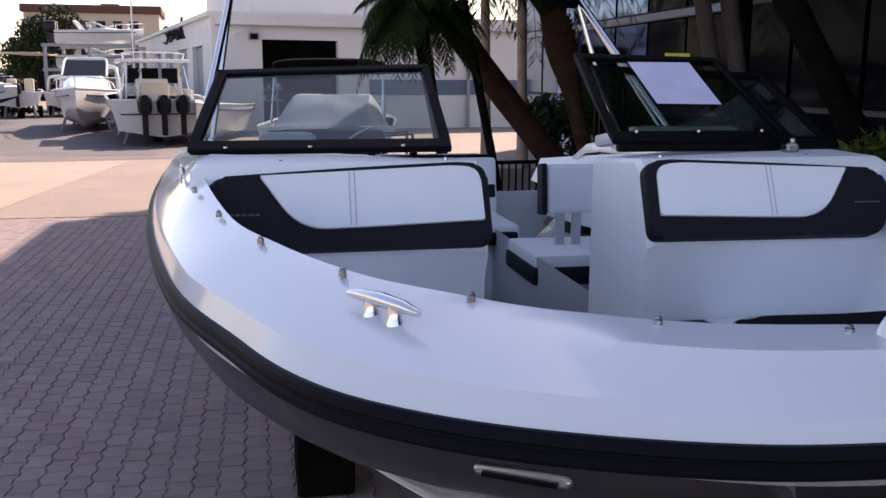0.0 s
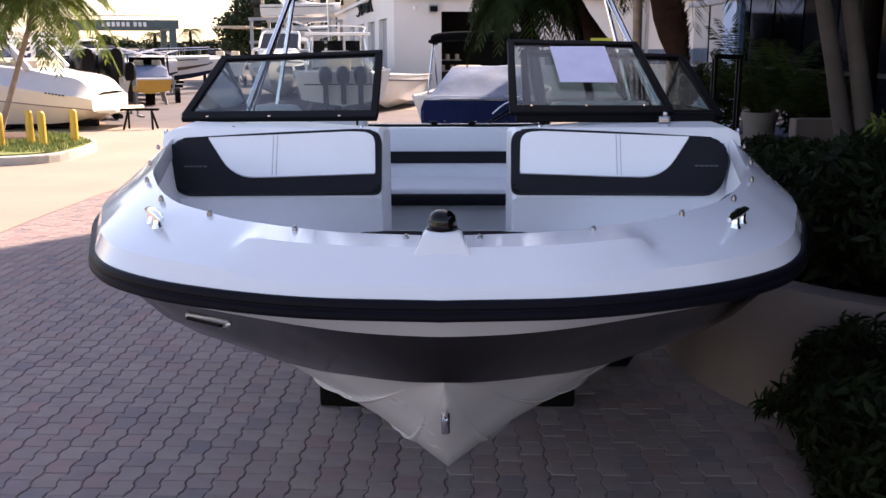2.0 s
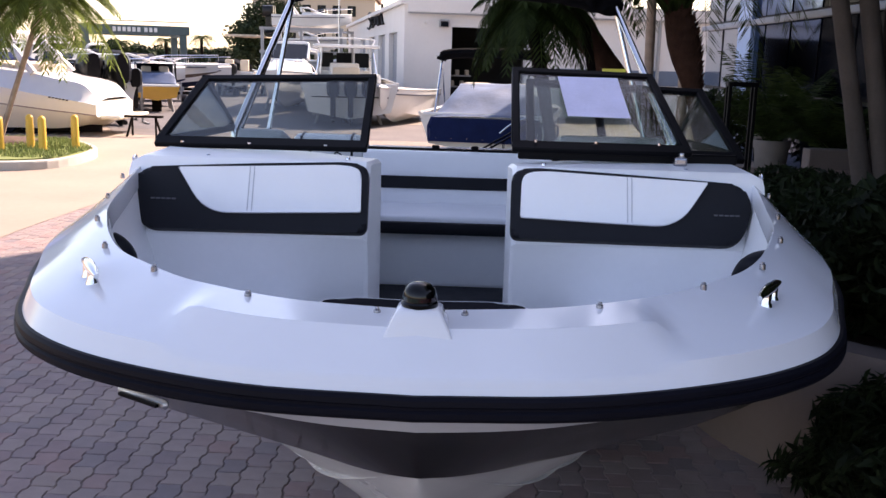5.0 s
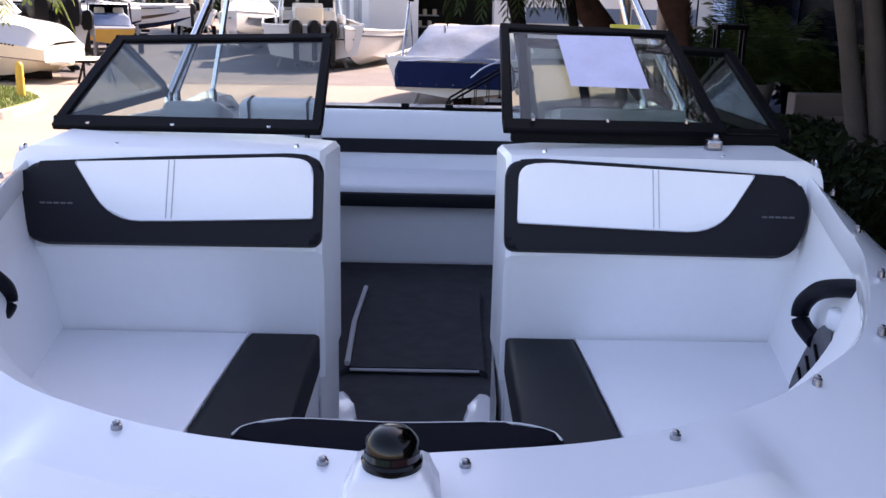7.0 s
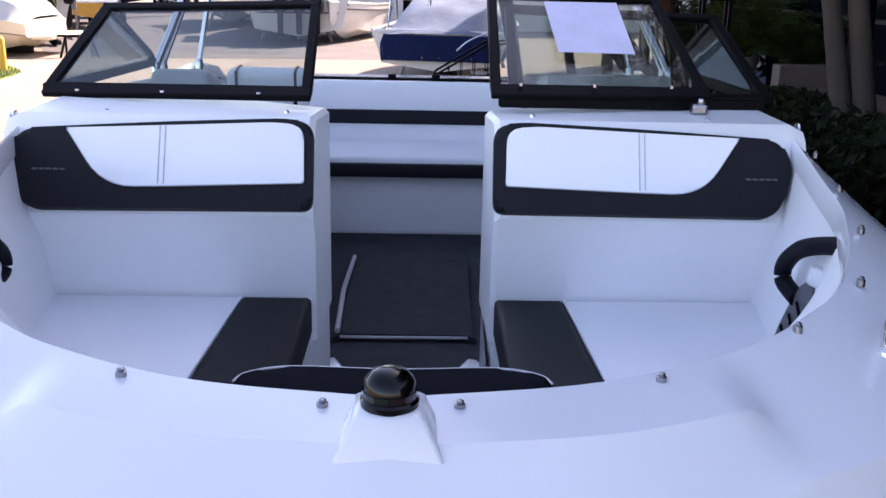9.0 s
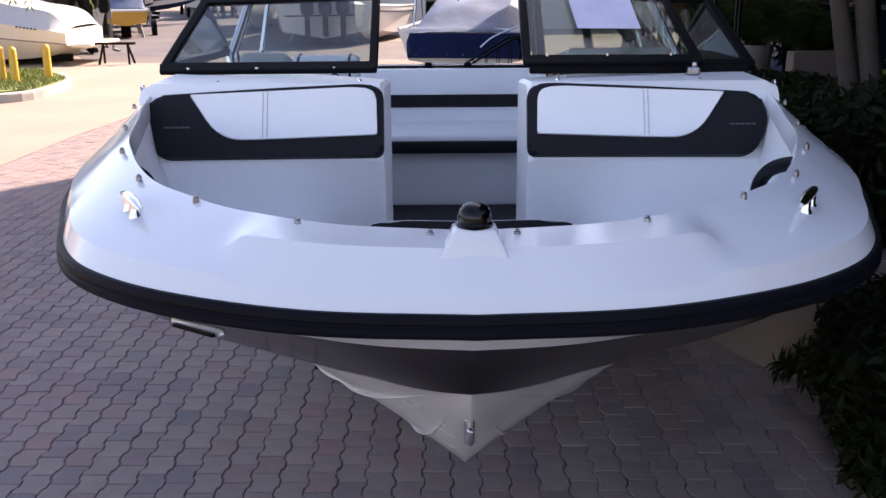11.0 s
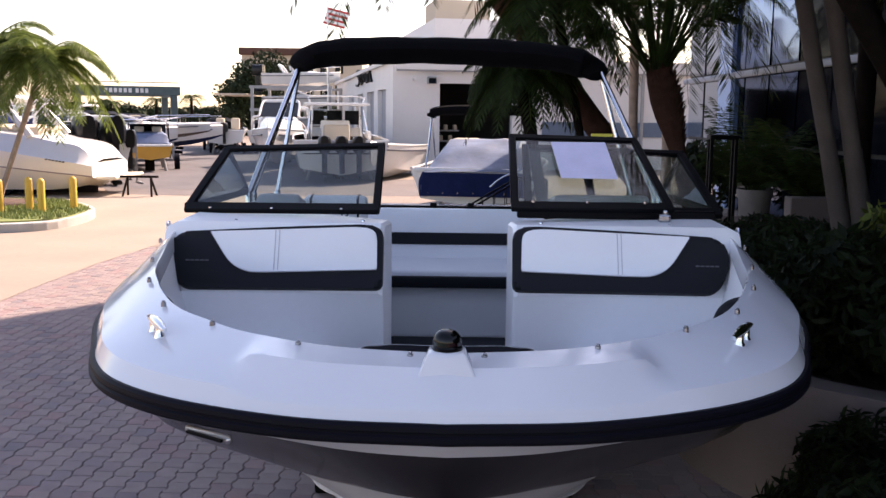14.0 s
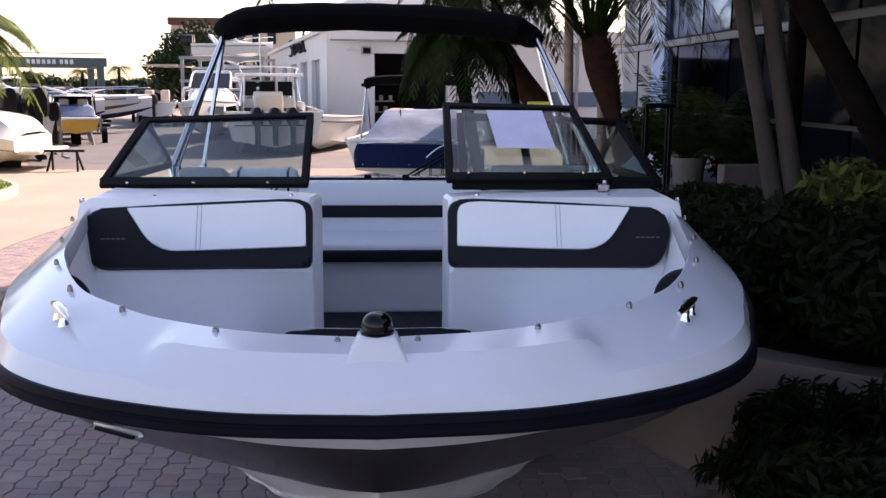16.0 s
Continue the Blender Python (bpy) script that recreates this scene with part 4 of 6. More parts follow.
def shrub(label, c, r, size, count, material, seed, long=1.6):
    rnd = random.Random(seed)
    ob = thing("shrub", label, "shrub", "shrubs beside the drive")
    x, y, z = c
    blobs = [(x, y, z, r[0] * .75, r[1] * .75, r[2] * .8)]
    for k in range(7):
        a = rnd.uniform(0, 6.28)
        blobs.append((x + r[0] * .6 * math.cos(a), y + r[1] * .6 * math.sin(a), z + r[2] * rnd.uniform(-.4, .55), r[0] * rnd.uniform(.3, .5), r[1] * rnd.uniform(.3, .5), r[2] * rnd.uniform(.3, .5)))
    leaves("foliage", blobs, size, count, material, seed, ob, long)
    for k in range(5):
        a = rnd.uniform(0, 6.28)
        st = tube([(x + .05 * math.cos(a), y + .05 * math.sin(a), max(0, z - r[2])), (x + r[0] * .5 * math.cos(a), y + r[1] * .5 * math.sin(a), z + r[2] * .4)], [.018, .006], 5)
        part("stem", st, M_TRUNKD, ob)
    return ob


# planter wall that curves along the drive
wall_line = cr([(1.45, 9, 0), (1.40, 4, 0), (1.37, 1.2, 0), (1.39, .55, 0), (1.50, .12, 0), (1.68, -.20, 0), (1.98, -.52, 0), (2.5, -.85, 0), (3.6, -1.2, 0), (6, -1.5, 0)], 5)
rows = []
for i, p in enumerate(wall_line):
    t = (wall_line[min(i + 1, len(wall_line) - 1)] - wall_line[max(i - 1, 0)]).normalized()
    nn = Vector((-t.y, t.x, 0))
    inn = Vector((abs(nn.x), abs(nn.y), 0))
    rows.append([p, p + Vector((0, 0, .66)), p + inn * .02 + Vector((0, 0, .70)), p + inn * .20 + Vector((0, 0, .70)), p + inn * .22])
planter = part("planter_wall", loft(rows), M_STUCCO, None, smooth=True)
tagged(planter, "low curved cream stucco planter wall", "wall", kind="structure")
soil_pts = [(p.x + .15, p.y + .1, .58) for p in wall_line]
bed = part("planting_bed", bm_of(soil_pts + [(6, 9, .58)], [tuple(range(len(soil_pts) + 1))]), M_SOIL)
tagged(bed, "dark mulch bed behind the planter wall", "soil", kind="structure")

rnd = random.Random(5)
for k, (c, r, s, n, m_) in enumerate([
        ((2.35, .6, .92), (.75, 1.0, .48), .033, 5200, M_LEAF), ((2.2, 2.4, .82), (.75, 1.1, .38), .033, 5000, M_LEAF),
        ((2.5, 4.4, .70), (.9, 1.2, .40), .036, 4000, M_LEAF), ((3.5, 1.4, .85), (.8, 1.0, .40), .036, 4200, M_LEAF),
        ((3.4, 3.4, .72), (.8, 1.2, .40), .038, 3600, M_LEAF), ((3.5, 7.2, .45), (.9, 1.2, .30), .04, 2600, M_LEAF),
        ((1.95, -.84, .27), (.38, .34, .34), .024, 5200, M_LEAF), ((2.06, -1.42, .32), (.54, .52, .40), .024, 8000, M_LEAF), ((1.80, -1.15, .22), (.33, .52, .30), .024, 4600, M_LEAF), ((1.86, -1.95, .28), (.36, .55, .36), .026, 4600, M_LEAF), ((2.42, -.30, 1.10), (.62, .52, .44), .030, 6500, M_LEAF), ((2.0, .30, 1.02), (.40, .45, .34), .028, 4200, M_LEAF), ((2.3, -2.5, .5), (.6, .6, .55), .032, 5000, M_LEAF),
        # Unseen hedge to the right, added to keep sky light off the paving
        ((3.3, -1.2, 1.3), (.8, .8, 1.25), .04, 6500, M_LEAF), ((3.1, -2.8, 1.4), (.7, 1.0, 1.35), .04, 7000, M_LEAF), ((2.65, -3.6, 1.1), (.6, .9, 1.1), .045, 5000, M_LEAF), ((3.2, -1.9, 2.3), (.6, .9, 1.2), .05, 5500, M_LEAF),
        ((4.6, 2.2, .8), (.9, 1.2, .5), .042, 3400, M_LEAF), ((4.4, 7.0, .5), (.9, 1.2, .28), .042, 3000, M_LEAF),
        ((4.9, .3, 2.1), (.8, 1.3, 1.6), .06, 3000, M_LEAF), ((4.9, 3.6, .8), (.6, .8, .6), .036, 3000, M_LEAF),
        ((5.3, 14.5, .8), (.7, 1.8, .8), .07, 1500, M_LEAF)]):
    shrub("dense dark green leafy shrub of the planting bed and unseen hedge", c, r, s, n, m_, 30 + k)
shrub("yellow-green leafy shrub, sun dapple put into its leaf colour", (2.95, .45, 1.12), (.75, .7, .5), .034, 4200, M_LEAFY, 61, 1.4)
shrub("yellow-green leafy shrub, sun dapple put into its leaf colour", (3.8, 1.2, 1.18), (.7, .6, .5), .034, 3400, M_LEAFY, 62, 1.4)



def sprig_plant(label, c, r, count, seed):
    """Young shoots with pairs of long narrow leaves, rising from one clump."""
    rnd = random.Random(seed)
    ob = thing("shrub", label, "shrub", "shrubs beside the drive")
    leaf_bm = bmesh.new()
    for k in range(count):
        a, e = rnd.uniform(0, 6.28), rnd.uniform(.25, 1.35)
        p0 = Vector((c[0] + r[0] * .3 * math.cos(a), c[1] + r[1] * .3 * math.sin(a), c[2]))
        tip = Vector((c[0] + r[0] * math.cos(a) * math.cos(e), c[1] + r[1] * math.sin(a) * math.cos(e), c[2] + r[2] * math.sin(e)))
        mid = p0.lerp(tip, .55) + Vector((0, 0, .05))
        line = cr([p0, mid, tip], 5)
        part("stem", tube(line, [.005 - .003 * j / (len(line) - 1) for j in range(len(line))], 5), M_TRUNKD, ob)
        for j in range(4, len(line)):
            w = (line[j] - line[j - 1]).normalized()
            for sg in (-1, 1, 0):
                ax = w.cross(Vector((rnd.uniform(-1, 1), rnd.uniform(-1, 1), rnd.uniform(-.3, .3)))).normalized()
                d = (w * rnd.uniform(.4, .8) + ax * (sg if sg else rnd.uniform(-.5, .5))).normalized()
                n_ = d.cross(w).cross(d).normalized()
                s_ = d.cross(n_).normalized() * rnd.uniform(.008, .012)
                L = rnd.uniform(.06, .11)
                q = line[j]
                top = [q + d * L * f + n_ * (.02 * math.sin(3.1 * f) - .03 * f * f) for f in (0, .35, .7, 1)]
                vs = [leaf_bm.verts.new(x) for x in (top[0], top[1] + s_, top[2] + s_ * .8, top[3], top[2] - s_ * .8, top[1] - s_)]
                leaf_bm.faces.new(vs)
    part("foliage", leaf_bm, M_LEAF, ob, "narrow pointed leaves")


for k, (c, r, n_) in enumerate((((1.78, -.58, .02), (.26, .24, .36), 22), ((1.93, -.76, .28), (.28, .22, .40), 26), ((2.22, -.96, .30), (.30, .24, .44), 26), ((1.74, -.95, .14), (.24, .38, .40), 24), ((2.55, -1.15, .25), (.30, .30, .50), 24))):
    sprig_plant("young shrub with narrow pointed leaves against the planter wall", c, r, n_, 90 + k)

# trunks and palms near the building
def trunk_only(base, top, r, m_, label):
    ob = thing("palm_tree", label, "palm")
    pts = [Vector(base).lerp(Vector(top), k / 16) for k in range(17)]
    part("trunk", tube(pts, [r * (1.2 - .3 * min(1, k / 4)) * (1 + .03 * (k % 2)) for k in range(17)], 14), m_, ob, smooth=True)
    bm = bmesh.new()
    rr = random.Random(int(base[0] * 100))
    for k in range(46):
        frond(bm, Vector(top), 2.399 * k, 2.5, .9 - k * .03, .6, .7, 12, rr)
    part("crown", bm, M_FROND, ob)
    return ob


trunk_only((4.56, 5.7, 0), (2.95, 5.7, 6.9), .10, M_TRUNKG, "tall palm with a smooth grey trunk")
trunk_only((4.74, 5.6, 0), (3.20, 5.6, 7.6), .105, M_TRUNKG, "tall palm with a smooth grey trunk")
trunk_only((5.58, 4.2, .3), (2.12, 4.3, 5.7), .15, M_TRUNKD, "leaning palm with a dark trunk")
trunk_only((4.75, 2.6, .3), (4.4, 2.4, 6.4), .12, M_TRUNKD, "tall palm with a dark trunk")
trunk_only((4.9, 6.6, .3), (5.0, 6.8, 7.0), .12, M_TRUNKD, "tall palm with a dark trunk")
# Two unseen palms, added so that their dense crowns cut the sky light
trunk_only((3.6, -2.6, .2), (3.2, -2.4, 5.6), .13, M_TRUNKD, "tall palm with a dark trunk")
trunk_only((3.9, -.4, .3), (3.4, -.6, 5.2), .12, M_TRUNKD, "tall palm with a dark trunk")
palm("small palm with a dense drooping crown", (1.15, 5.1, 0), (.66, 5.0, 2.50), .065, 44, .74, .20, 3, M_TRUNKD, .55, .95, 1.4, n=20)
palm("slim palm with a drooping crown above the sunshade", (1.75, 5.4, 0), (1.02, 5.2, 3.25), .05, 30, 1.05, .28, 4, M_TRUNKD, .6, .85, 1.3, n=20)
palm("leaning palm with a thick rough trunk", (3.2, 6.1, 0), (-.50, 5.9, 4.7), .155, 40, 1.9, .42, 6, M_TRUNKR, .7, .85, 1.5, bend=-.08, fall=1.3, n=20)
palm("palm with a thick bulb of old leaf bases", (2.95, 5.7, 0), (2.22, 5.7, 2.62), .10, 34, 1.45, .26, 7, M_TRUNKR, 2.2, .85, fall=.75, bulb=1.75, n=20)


def potted_areca(x, y, r, h, length, seed):
    """Feathery clump of fronds rising from a round stone pot."""
    rnd = random.Random(seed)
    ob = thing("potted_palm", "feathery green clump palm in a pale round stone pot", "plant", "pots before the office", at=(x, y, 0))
    part("pot", lathe([(r * .72, 0), (r * .80, .04), (r * .96, h * .8), (r * 1.05, h * .86), (r * 1.05, h), (r * .9, h), (r * .88, h - .06)], 20), M_POT, ob, "pale weathered stone pot", smooth=True)
    part("soil", lathe([(r * .88, h - .07), (.01, h - .05)], 16), M_SOIL, ob)
    bm = bmesh.new()
    for k in range(26):
        frond(bm, Vector((rnd.uniform(-.12, .12), rnd.uniform(-.12, .12), h - .05)), 2.399 * k, length * rnd.uniform(.7, 1.1), rnd.uniform(.9, 2.0), rnd.uniform(.5, .9), .34, 18, rnd)
    part("fronds", bm, M_FROND, ob, "arching feathery fronds")


potted_areca(5.2, 11.5, .29, .80, 1.35, 51)
potted_areca(5.7, 13.2, .29, .80, 1.0, 52)
potted_areca(5.75, 10.3, .27, .75, 1.3, 53)
for k, (x, y) in enumerate(((3.95, 12.8), (3.5, 13.8))):
    trunk_only((x, y, 0), (x - .1, y, 4.9 + .6 * k), .10, M_TRUNK, "slender palm with a pale trunk")

# mirrored office building
office = thing("office_building", "office building with a mirrored glass facade and dark mullions", "building")
part("wall", box((10.6, 9.7, 8), (8.8, 15.0, 16)), M_MULLION, office)
part("wing_wall", box((10.6, 18.9, 6.1), (8.8, 3.4, 12.2)), M_MULLION, office)


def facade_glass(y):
    """Near bays dark, far ones blue, the wing bright: reflections painted into the glass."""
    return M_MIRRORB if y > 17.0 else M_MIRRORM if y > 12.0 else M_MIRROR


rndm = random.Random(9)
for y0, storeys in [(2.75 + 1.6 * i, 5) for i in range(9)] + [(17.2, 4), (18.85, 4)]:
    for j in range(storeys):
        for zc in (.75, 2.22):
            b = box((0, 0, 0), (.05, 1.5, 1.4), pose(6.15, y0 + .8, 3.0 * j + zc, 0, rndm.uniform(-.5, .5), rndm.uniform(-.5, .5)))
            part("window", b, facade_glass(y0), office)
# Unseen box, added to block low sky light from the right
part("unseen_sky_block", box((8.6, -3.4, 2.4), (4.6, 11.1, 4.8)), M_MULLION, office)
part("canopy_beam", box((6.04, 14.8, 2.93), (.08, 11.6, .13), None, .02), M_ROLLER, office)
part("corner_pier", box((6.1, 16.75, 8.0), (.14, 1.0, 16.0)), mat("pale_blue_panel", (.36, .52, .78), .3), office)
part("roof", box((10.6, 9.7, 16.1), (9.2, 15.4, .3)), M_CONC, office)
part("wing_roof", box((10.6, 18.95, 12.3), (9.0, 3.5, .2)), M_CONC, office)
low = part("forecourt_wall", box((5.55, 9.5, .42), (.95, .3, .84), None, .015), M_STUCCO)
tagged(low, "cream stucco pedestal wall beside the shrubs", "wall", kind="structure")

# black metal frame and railing
rail = thing("railing", "black metal railing behind the boat", "railing")
for z in (.12, .98):
    part("rail", bar((1.15, 5.6, z), (2.5, 5.77, z), .04, .04), M_BLACK, rail)
for k in range(18):
    u = k / 17
    p = Vector((1.15, 5.6, 0)).lerp(Vector((2.5, 5.77, 0)), u)
    part("baluster", bar(p + Vector((0, 0, 0)), p + Vector((0, 0, .98)), .018, .018, (0, 1, 0)), M_BLACK, rail)
fr = thing("sign_frame", "black metal post frame beside the shrubs", "frame")
for x, y in ((3.0, 6.2), (3.30, 6.25), (3.05, 6.5), (3.35, 6.55)):
    part("post", bar((x, y, 0), (x, y, 1.80), .035, .035, (0, 1, 0)), M_BLACK, fr)
for p, q in (((2.98, 6.2, 1.80), (3.32, 6.25, 1.80)), ((3.03, 6.5, 1.80), (3.37, 6.55, 1.80)), ((3.0, 6.18, 1.80), (3.05, 6.52, 1.80)), ((3.3, 6.23, 1.80), (3.35, 6.57, 1.80))):
    part("crossbar", bar(p, q, .045, .05), M_BLACK, fr)


# ---- boats of the yard ----
def outboard(parent, at, s=1.0, m_=None):
    """Outboard engine hanging aft (-y) of at."""
    x, y, z = at
    e = part("outboard_engine", loft([[Vector((x + sx * w * s, y + yy * s, z + zz * s)) for sx, yy in ((-1, -.30), (-.6, -.42), (.6, -.42), (1, -.30), (1, .12), (.6, .2), (-.6, .2), (-1, .12))] for w, zz in ((.14, 0), (.21, .08), (.23, .3), (.22, .5), (.16, .6), (.05, .63))], close=True, caps=True), m_ or M_ENGINE, parent, "black outboard engine", smooth=True)
    part("midsection", box((x, y - .1 * s, z - .35 * s), (.18 * s, .3 * s, .75 * s), None, .03 * s), M_ENGINE, e)
    part("gearcase", tube([(x, y - .45 * s, z - .85 * s), (x, y - .1 * s, z - .85 * s), (x, y + .2 * s, z - .85 * s)], [.05 * s, .08 * s, .03 * s], 8), M_ENGINE, e)
    part("skeg", box((x, y - .12 * s, z - 1.0 * s), (.02 * s, .22 * s, .28 * s)), M_ENGINE, e)
    part("stripe", box((x, y - .385 * s, z + .33 * s), (.2 * s, .03 * s, .05 * s)), M_ROLLER, e)
    return e


def yard_boat(name, label, at, rz, L, B, D, m_hull, m_bottom=None, cabin=0, engines=0, ttop=0, arch=0, stands=True, flare=1.0, engine_s=1.0, group="", s0=1.0, engine_z=.86):
    """Motor boat, stern at the origin, bow along +y; keel at the given height."""
    ob = thing(name, label, "boat", group, at=at, rz=rz)
    st = []
    for k in range(13):
        u = k / 12
        w = B / 2 * (1 - max(0, (u - .35) / .65) ** 2.2)
        kz = D * .62 * max(0, (u - .55) / .45) ** 2.2
        cz = D * .20 + D * .48 * max(0, (u - .4) / .6) ** 1.8
        sz = D * (s0 + (1 - s0) * min(1, u / .5) ** .8 + .16 * u * u)
        cz = min(cz, sz * .7)
        y = L * u
        cw = w * (.86 - .25 * u)
        st.append((y, w, kz, cw, min(cz, sz), sz))
    rows = [[Vector((-w, y, sz)), Vector((-w * 1.0, y, sz - .12 * D)), Vector((-(cw + w) / 2, y, (cz + sz) / 2)), Vector((-cw, y, cz)), Vector((0, y, kz)), Vector((cw, y, cz)), Vector(((cw + w) / 2, y, (cz + sz) / 2)), Vector((w, y, sz - .12 * D)), Vector((w, y, sz))] for y, w, kz, cw, cz, sz in st]
    part("hull", loft(rows, caps=True, mats=[0, 0, 0, 1, 1, 0, 0, 0]), (m_hull, m_bottom or m_hull), ob, smooth=True)
    deck = [[Vector((-w, y, sz)), Vector((-w * .8, y, sz + .04)), Vector((0, y, sz + .07)), Vector((w * .8, y, sz + .04)), Vector((w, y, sz))] for y, w, kz, cw, cz, sz in st if y >= L * .45]
    part("foredeck", loft(deck), M_BWHITE, ob, smooth=True)
    for sx in (-1, 1):
        part("gunwale", tube([(sx * w, y, sz) for y, w, kz, cw, cz, sz in st], .035, 6), M_BWHITE, ob, smooth=True)
    for sx in (-1, 1):
        part("hull_stripe", tube([(sx * (w * .985 + .008), y, sz - .17 * D) for y, w, kz, cw, cz, sz in st[:-1]], .014 + .012 * D, 5), M_STRIPE, ob)
    if cabin:
        for sx in (-1, 1):
            rail = [(sx * w * .92, y, sz + .05 + .30 * min(1, (y / L - .5) / .12)) for y, w, kz, cw, cz, sz in st[6:]]
            part("bow_rail", tube(rail, .016, 5), M_CHROME, ob)
            for y, w, kz, cw, cz, sz in st[8::2]:
                part("stanchion", tube([(sx * w * .92, y, sz), (sx * w * .92, y, sz + .35)], .012, 5), M_CHROME, ob)
    elif not ttop and stands:
        part("windscreen", loft([[Vector((sx * B * .36, L * q - .12 * (1 - abs(sx)), D + h)) for sx in (-1, -.6, .6, 1)] for q, h in ((.56, .03), (.50, .34))]), M_DARKGLASS, ob)
        for sx in (-1, 1):
            part("helm_seat", box((sx * B * .2, L * .36, D * s0 * .8 + .42), (B * .22, .42, .55), None, .06, 2), M_BEIGE, ob, smooth=True)
    part("cockpit_floor", box((0, L * .25, D * s0 * .8), (B * .84, L * .44, .04)), M_BWHITE, ob)
    part("transom_cap", box((0, .06, D * s0 * .96), (B * .98, .14, .10), None, .03), M_BWHITE, ob)
    if cabin:
        y0, y1 = L * .38, L * .80
        rows = [[Vector((sx * B * w, y, D * 1.05 + z)) for sx, z in ((-1, 0), (-.9, h * .6), (-.6, h), (.6, h), (.9, h * .6), (1, 0))] for y, w, h in ((y0, .36, cabin * .55), (y0 + .35 * (y1 - y0), .36, cabin * .55), (y0 + .7 * (y1 - y0), .28, cabin * .36), (y1, .14, .05))]
        part("cabin", loft(rows, caps=True), M_BWHITE, ob, smooth=True)
        part("windscreen", loft([[Vector((sx * B * w, y, D * 1.05 + z)) for sx in (-1, -.5, .5, 1)] for y, w, z in ((y0 + .46 * (y1 - y0), .33, cabin * .55), (y0 + .16 * (y1 - y0), .30, cabin * 1.15))]), M_DARKGLASS, ob, smooth=True)
        part("cabin_top", box((0, y0 + .04 * (y1 - y0), D * 1.05 + cabin * 1.17), (B * .56, .24 * (y1 - y0), .06), None, .025, 2), M_BWHITE, ob, smooth=True)
        for sx in (-1, 1):
            part("cabin_side", bar((sx * B * .30, y0 - .02 * (y1 - y0), D * 1.05 + cabin * .5), (sx * B * .27, y0 - .05 * (y1 - y0), D * 1.05 + cabin * 1.17), .05, .10, (0, 1, 0)), M_BWHITE, ob)
        part("windscreen_frame", tube(cr([(sx * B * .325, y0 + q * (y1 - y0), D * 1.05 + cabin * h) for sx, q, h in ((-1, .44, .55), (-.95, .17, 1.15), (-.5, .12, 1.22), (.5, .12, 1.22), (.95, .17, 1.15), (1, .44, .55))], 4), .045, 8), M_BWHITE, ob, smooth=True)
    if ttop:
        for sx in (-1, 1):
            for yy in (L * .34, L * .52):
                part("post", tube([(sx * B * .30, yy, D * .75), (sx * B * .27, yy, D + ttop)], .03, 8), M_ANNO, ob)
        part("hardtop", box((0, L * .43, D + ttop + .04), (B * .74, L * .32, .09), None, .035, 2), M_BWHITE, ob, smooth=True)
        part("console", box((0, L * .46, D * .75 + .4), (B * .34, .7, .8), None, .06, 2), M_BWHITE, ob, smooth=True)
        part("seat", box((0, L * .33, D * .75 + .42), (B * .30, .4, .5), None, .06, 2), M_BEIGE, ob, smooth=True)
        for sx in (-1, 1):
            part("side_frame", bar((sx * B * .31, L * .50, D * .8), (sx * B * .30, L * .47, D + ttop), .16, .05, (1, 0, 0)), M_BWHITE, ob)
            part("side_coaming", box((sx * B * .36, L * .36, D + .10), (.07, L * .30, .26), None, .03, 2), M_BWHITE, ob, smooth=True)
            part("grab_rail", tube([(sx * B * .34, L * .26, D + .22), (sx * B * .30, L * .29, D + ttop * .9)], .02, 6), M_CHROME, ob)
        part("front_frame", box((0, L * .50, D + ttop * .15), (B * .6, .06, ttop * .3), None, .02), M_BWHITE, ob)
        part("tower_rail", tube(cr([(-B * .3, L * .32, D + ttop + .1), (-B * .28, L * .34, D + ttop + .28), (B * .28, L * .34, D + ttop + .28), (B * .3, L * .32, D + ttop + .1)], 3), .025, 6), M_BWHITE, ob)
        part("hull_stripe", box((0, -.02, D * s0 * .62), (B * .8, .03, .03)), M_TRUNKD, ob)
        for sx in (-.36, 0, .36):
            part("window", box((sx * B * .6, L * .46 + .3, D + ttop * .62), (B * .18, .02, ttop * .45)), M_DARKGLASS, ob)
    if arch:
        part("radar_arch", tube(cr([(-B * .46, L * .30, D), (-B * .42, L * .24, D + arch * .8), (-B * .3, L * .22, D + arch), (B * .3, L * .22, D + arch), (B * .42, L * .24, D + arch * .8), (B * .46, L * .30, D)], 4), .07, 8), M_BWHITE, ob, smooth=True)
    for k in range(engines):
        outboard(ob, ((k - (engines - 1) / 2) * .62 * engine_s, -.18, D * s0 * engine_z), engine_s)
    if stands:
        for yy in (L * .12, L * .62):
            for sx in (-1, 1):
                part("stand", tube([(sx * B * .28, yy, D * .34), (sx * B * .36, yy, -at[2])], .05, 6), M_STEELG, ob)
        part("keel_block", box((0, L * .2, -at[2] / 2), (.3, .4, max(at[2], .05))), M_TRUNKD, ob)
    return ob

# island with kerb, grass, bollards and palms
isl = smooth_poly([(-10.2, 11.0), (-9.2, 10.8), (-7.8, 10.45), (-6.95, 10.9), (-6.75, 11.9), (-7.0, 13.2), (-8.0, 14.6), (-9.4, 15.1), (-10.2, 14.8), (-10.3, 13.0)], 4)
kerb = part("kerb", slab(isl, (0, 0, 0), (1, 0, 0), (0, 1, 0), .15, .03, 2), M_CONC)
tagged(kerb, "pale concrete kerb round the planted island", "kerb", kind="structure")
gi = [(-8.6 + (x + 8.6) * .92, 12.9 + (y - 12.9) * .92) for x, y in isl]
lawn = part("lawn", slab(gi, (0, 0, .15), (1, 0, 0), (0, 1, 0), .025), M_GRASS)
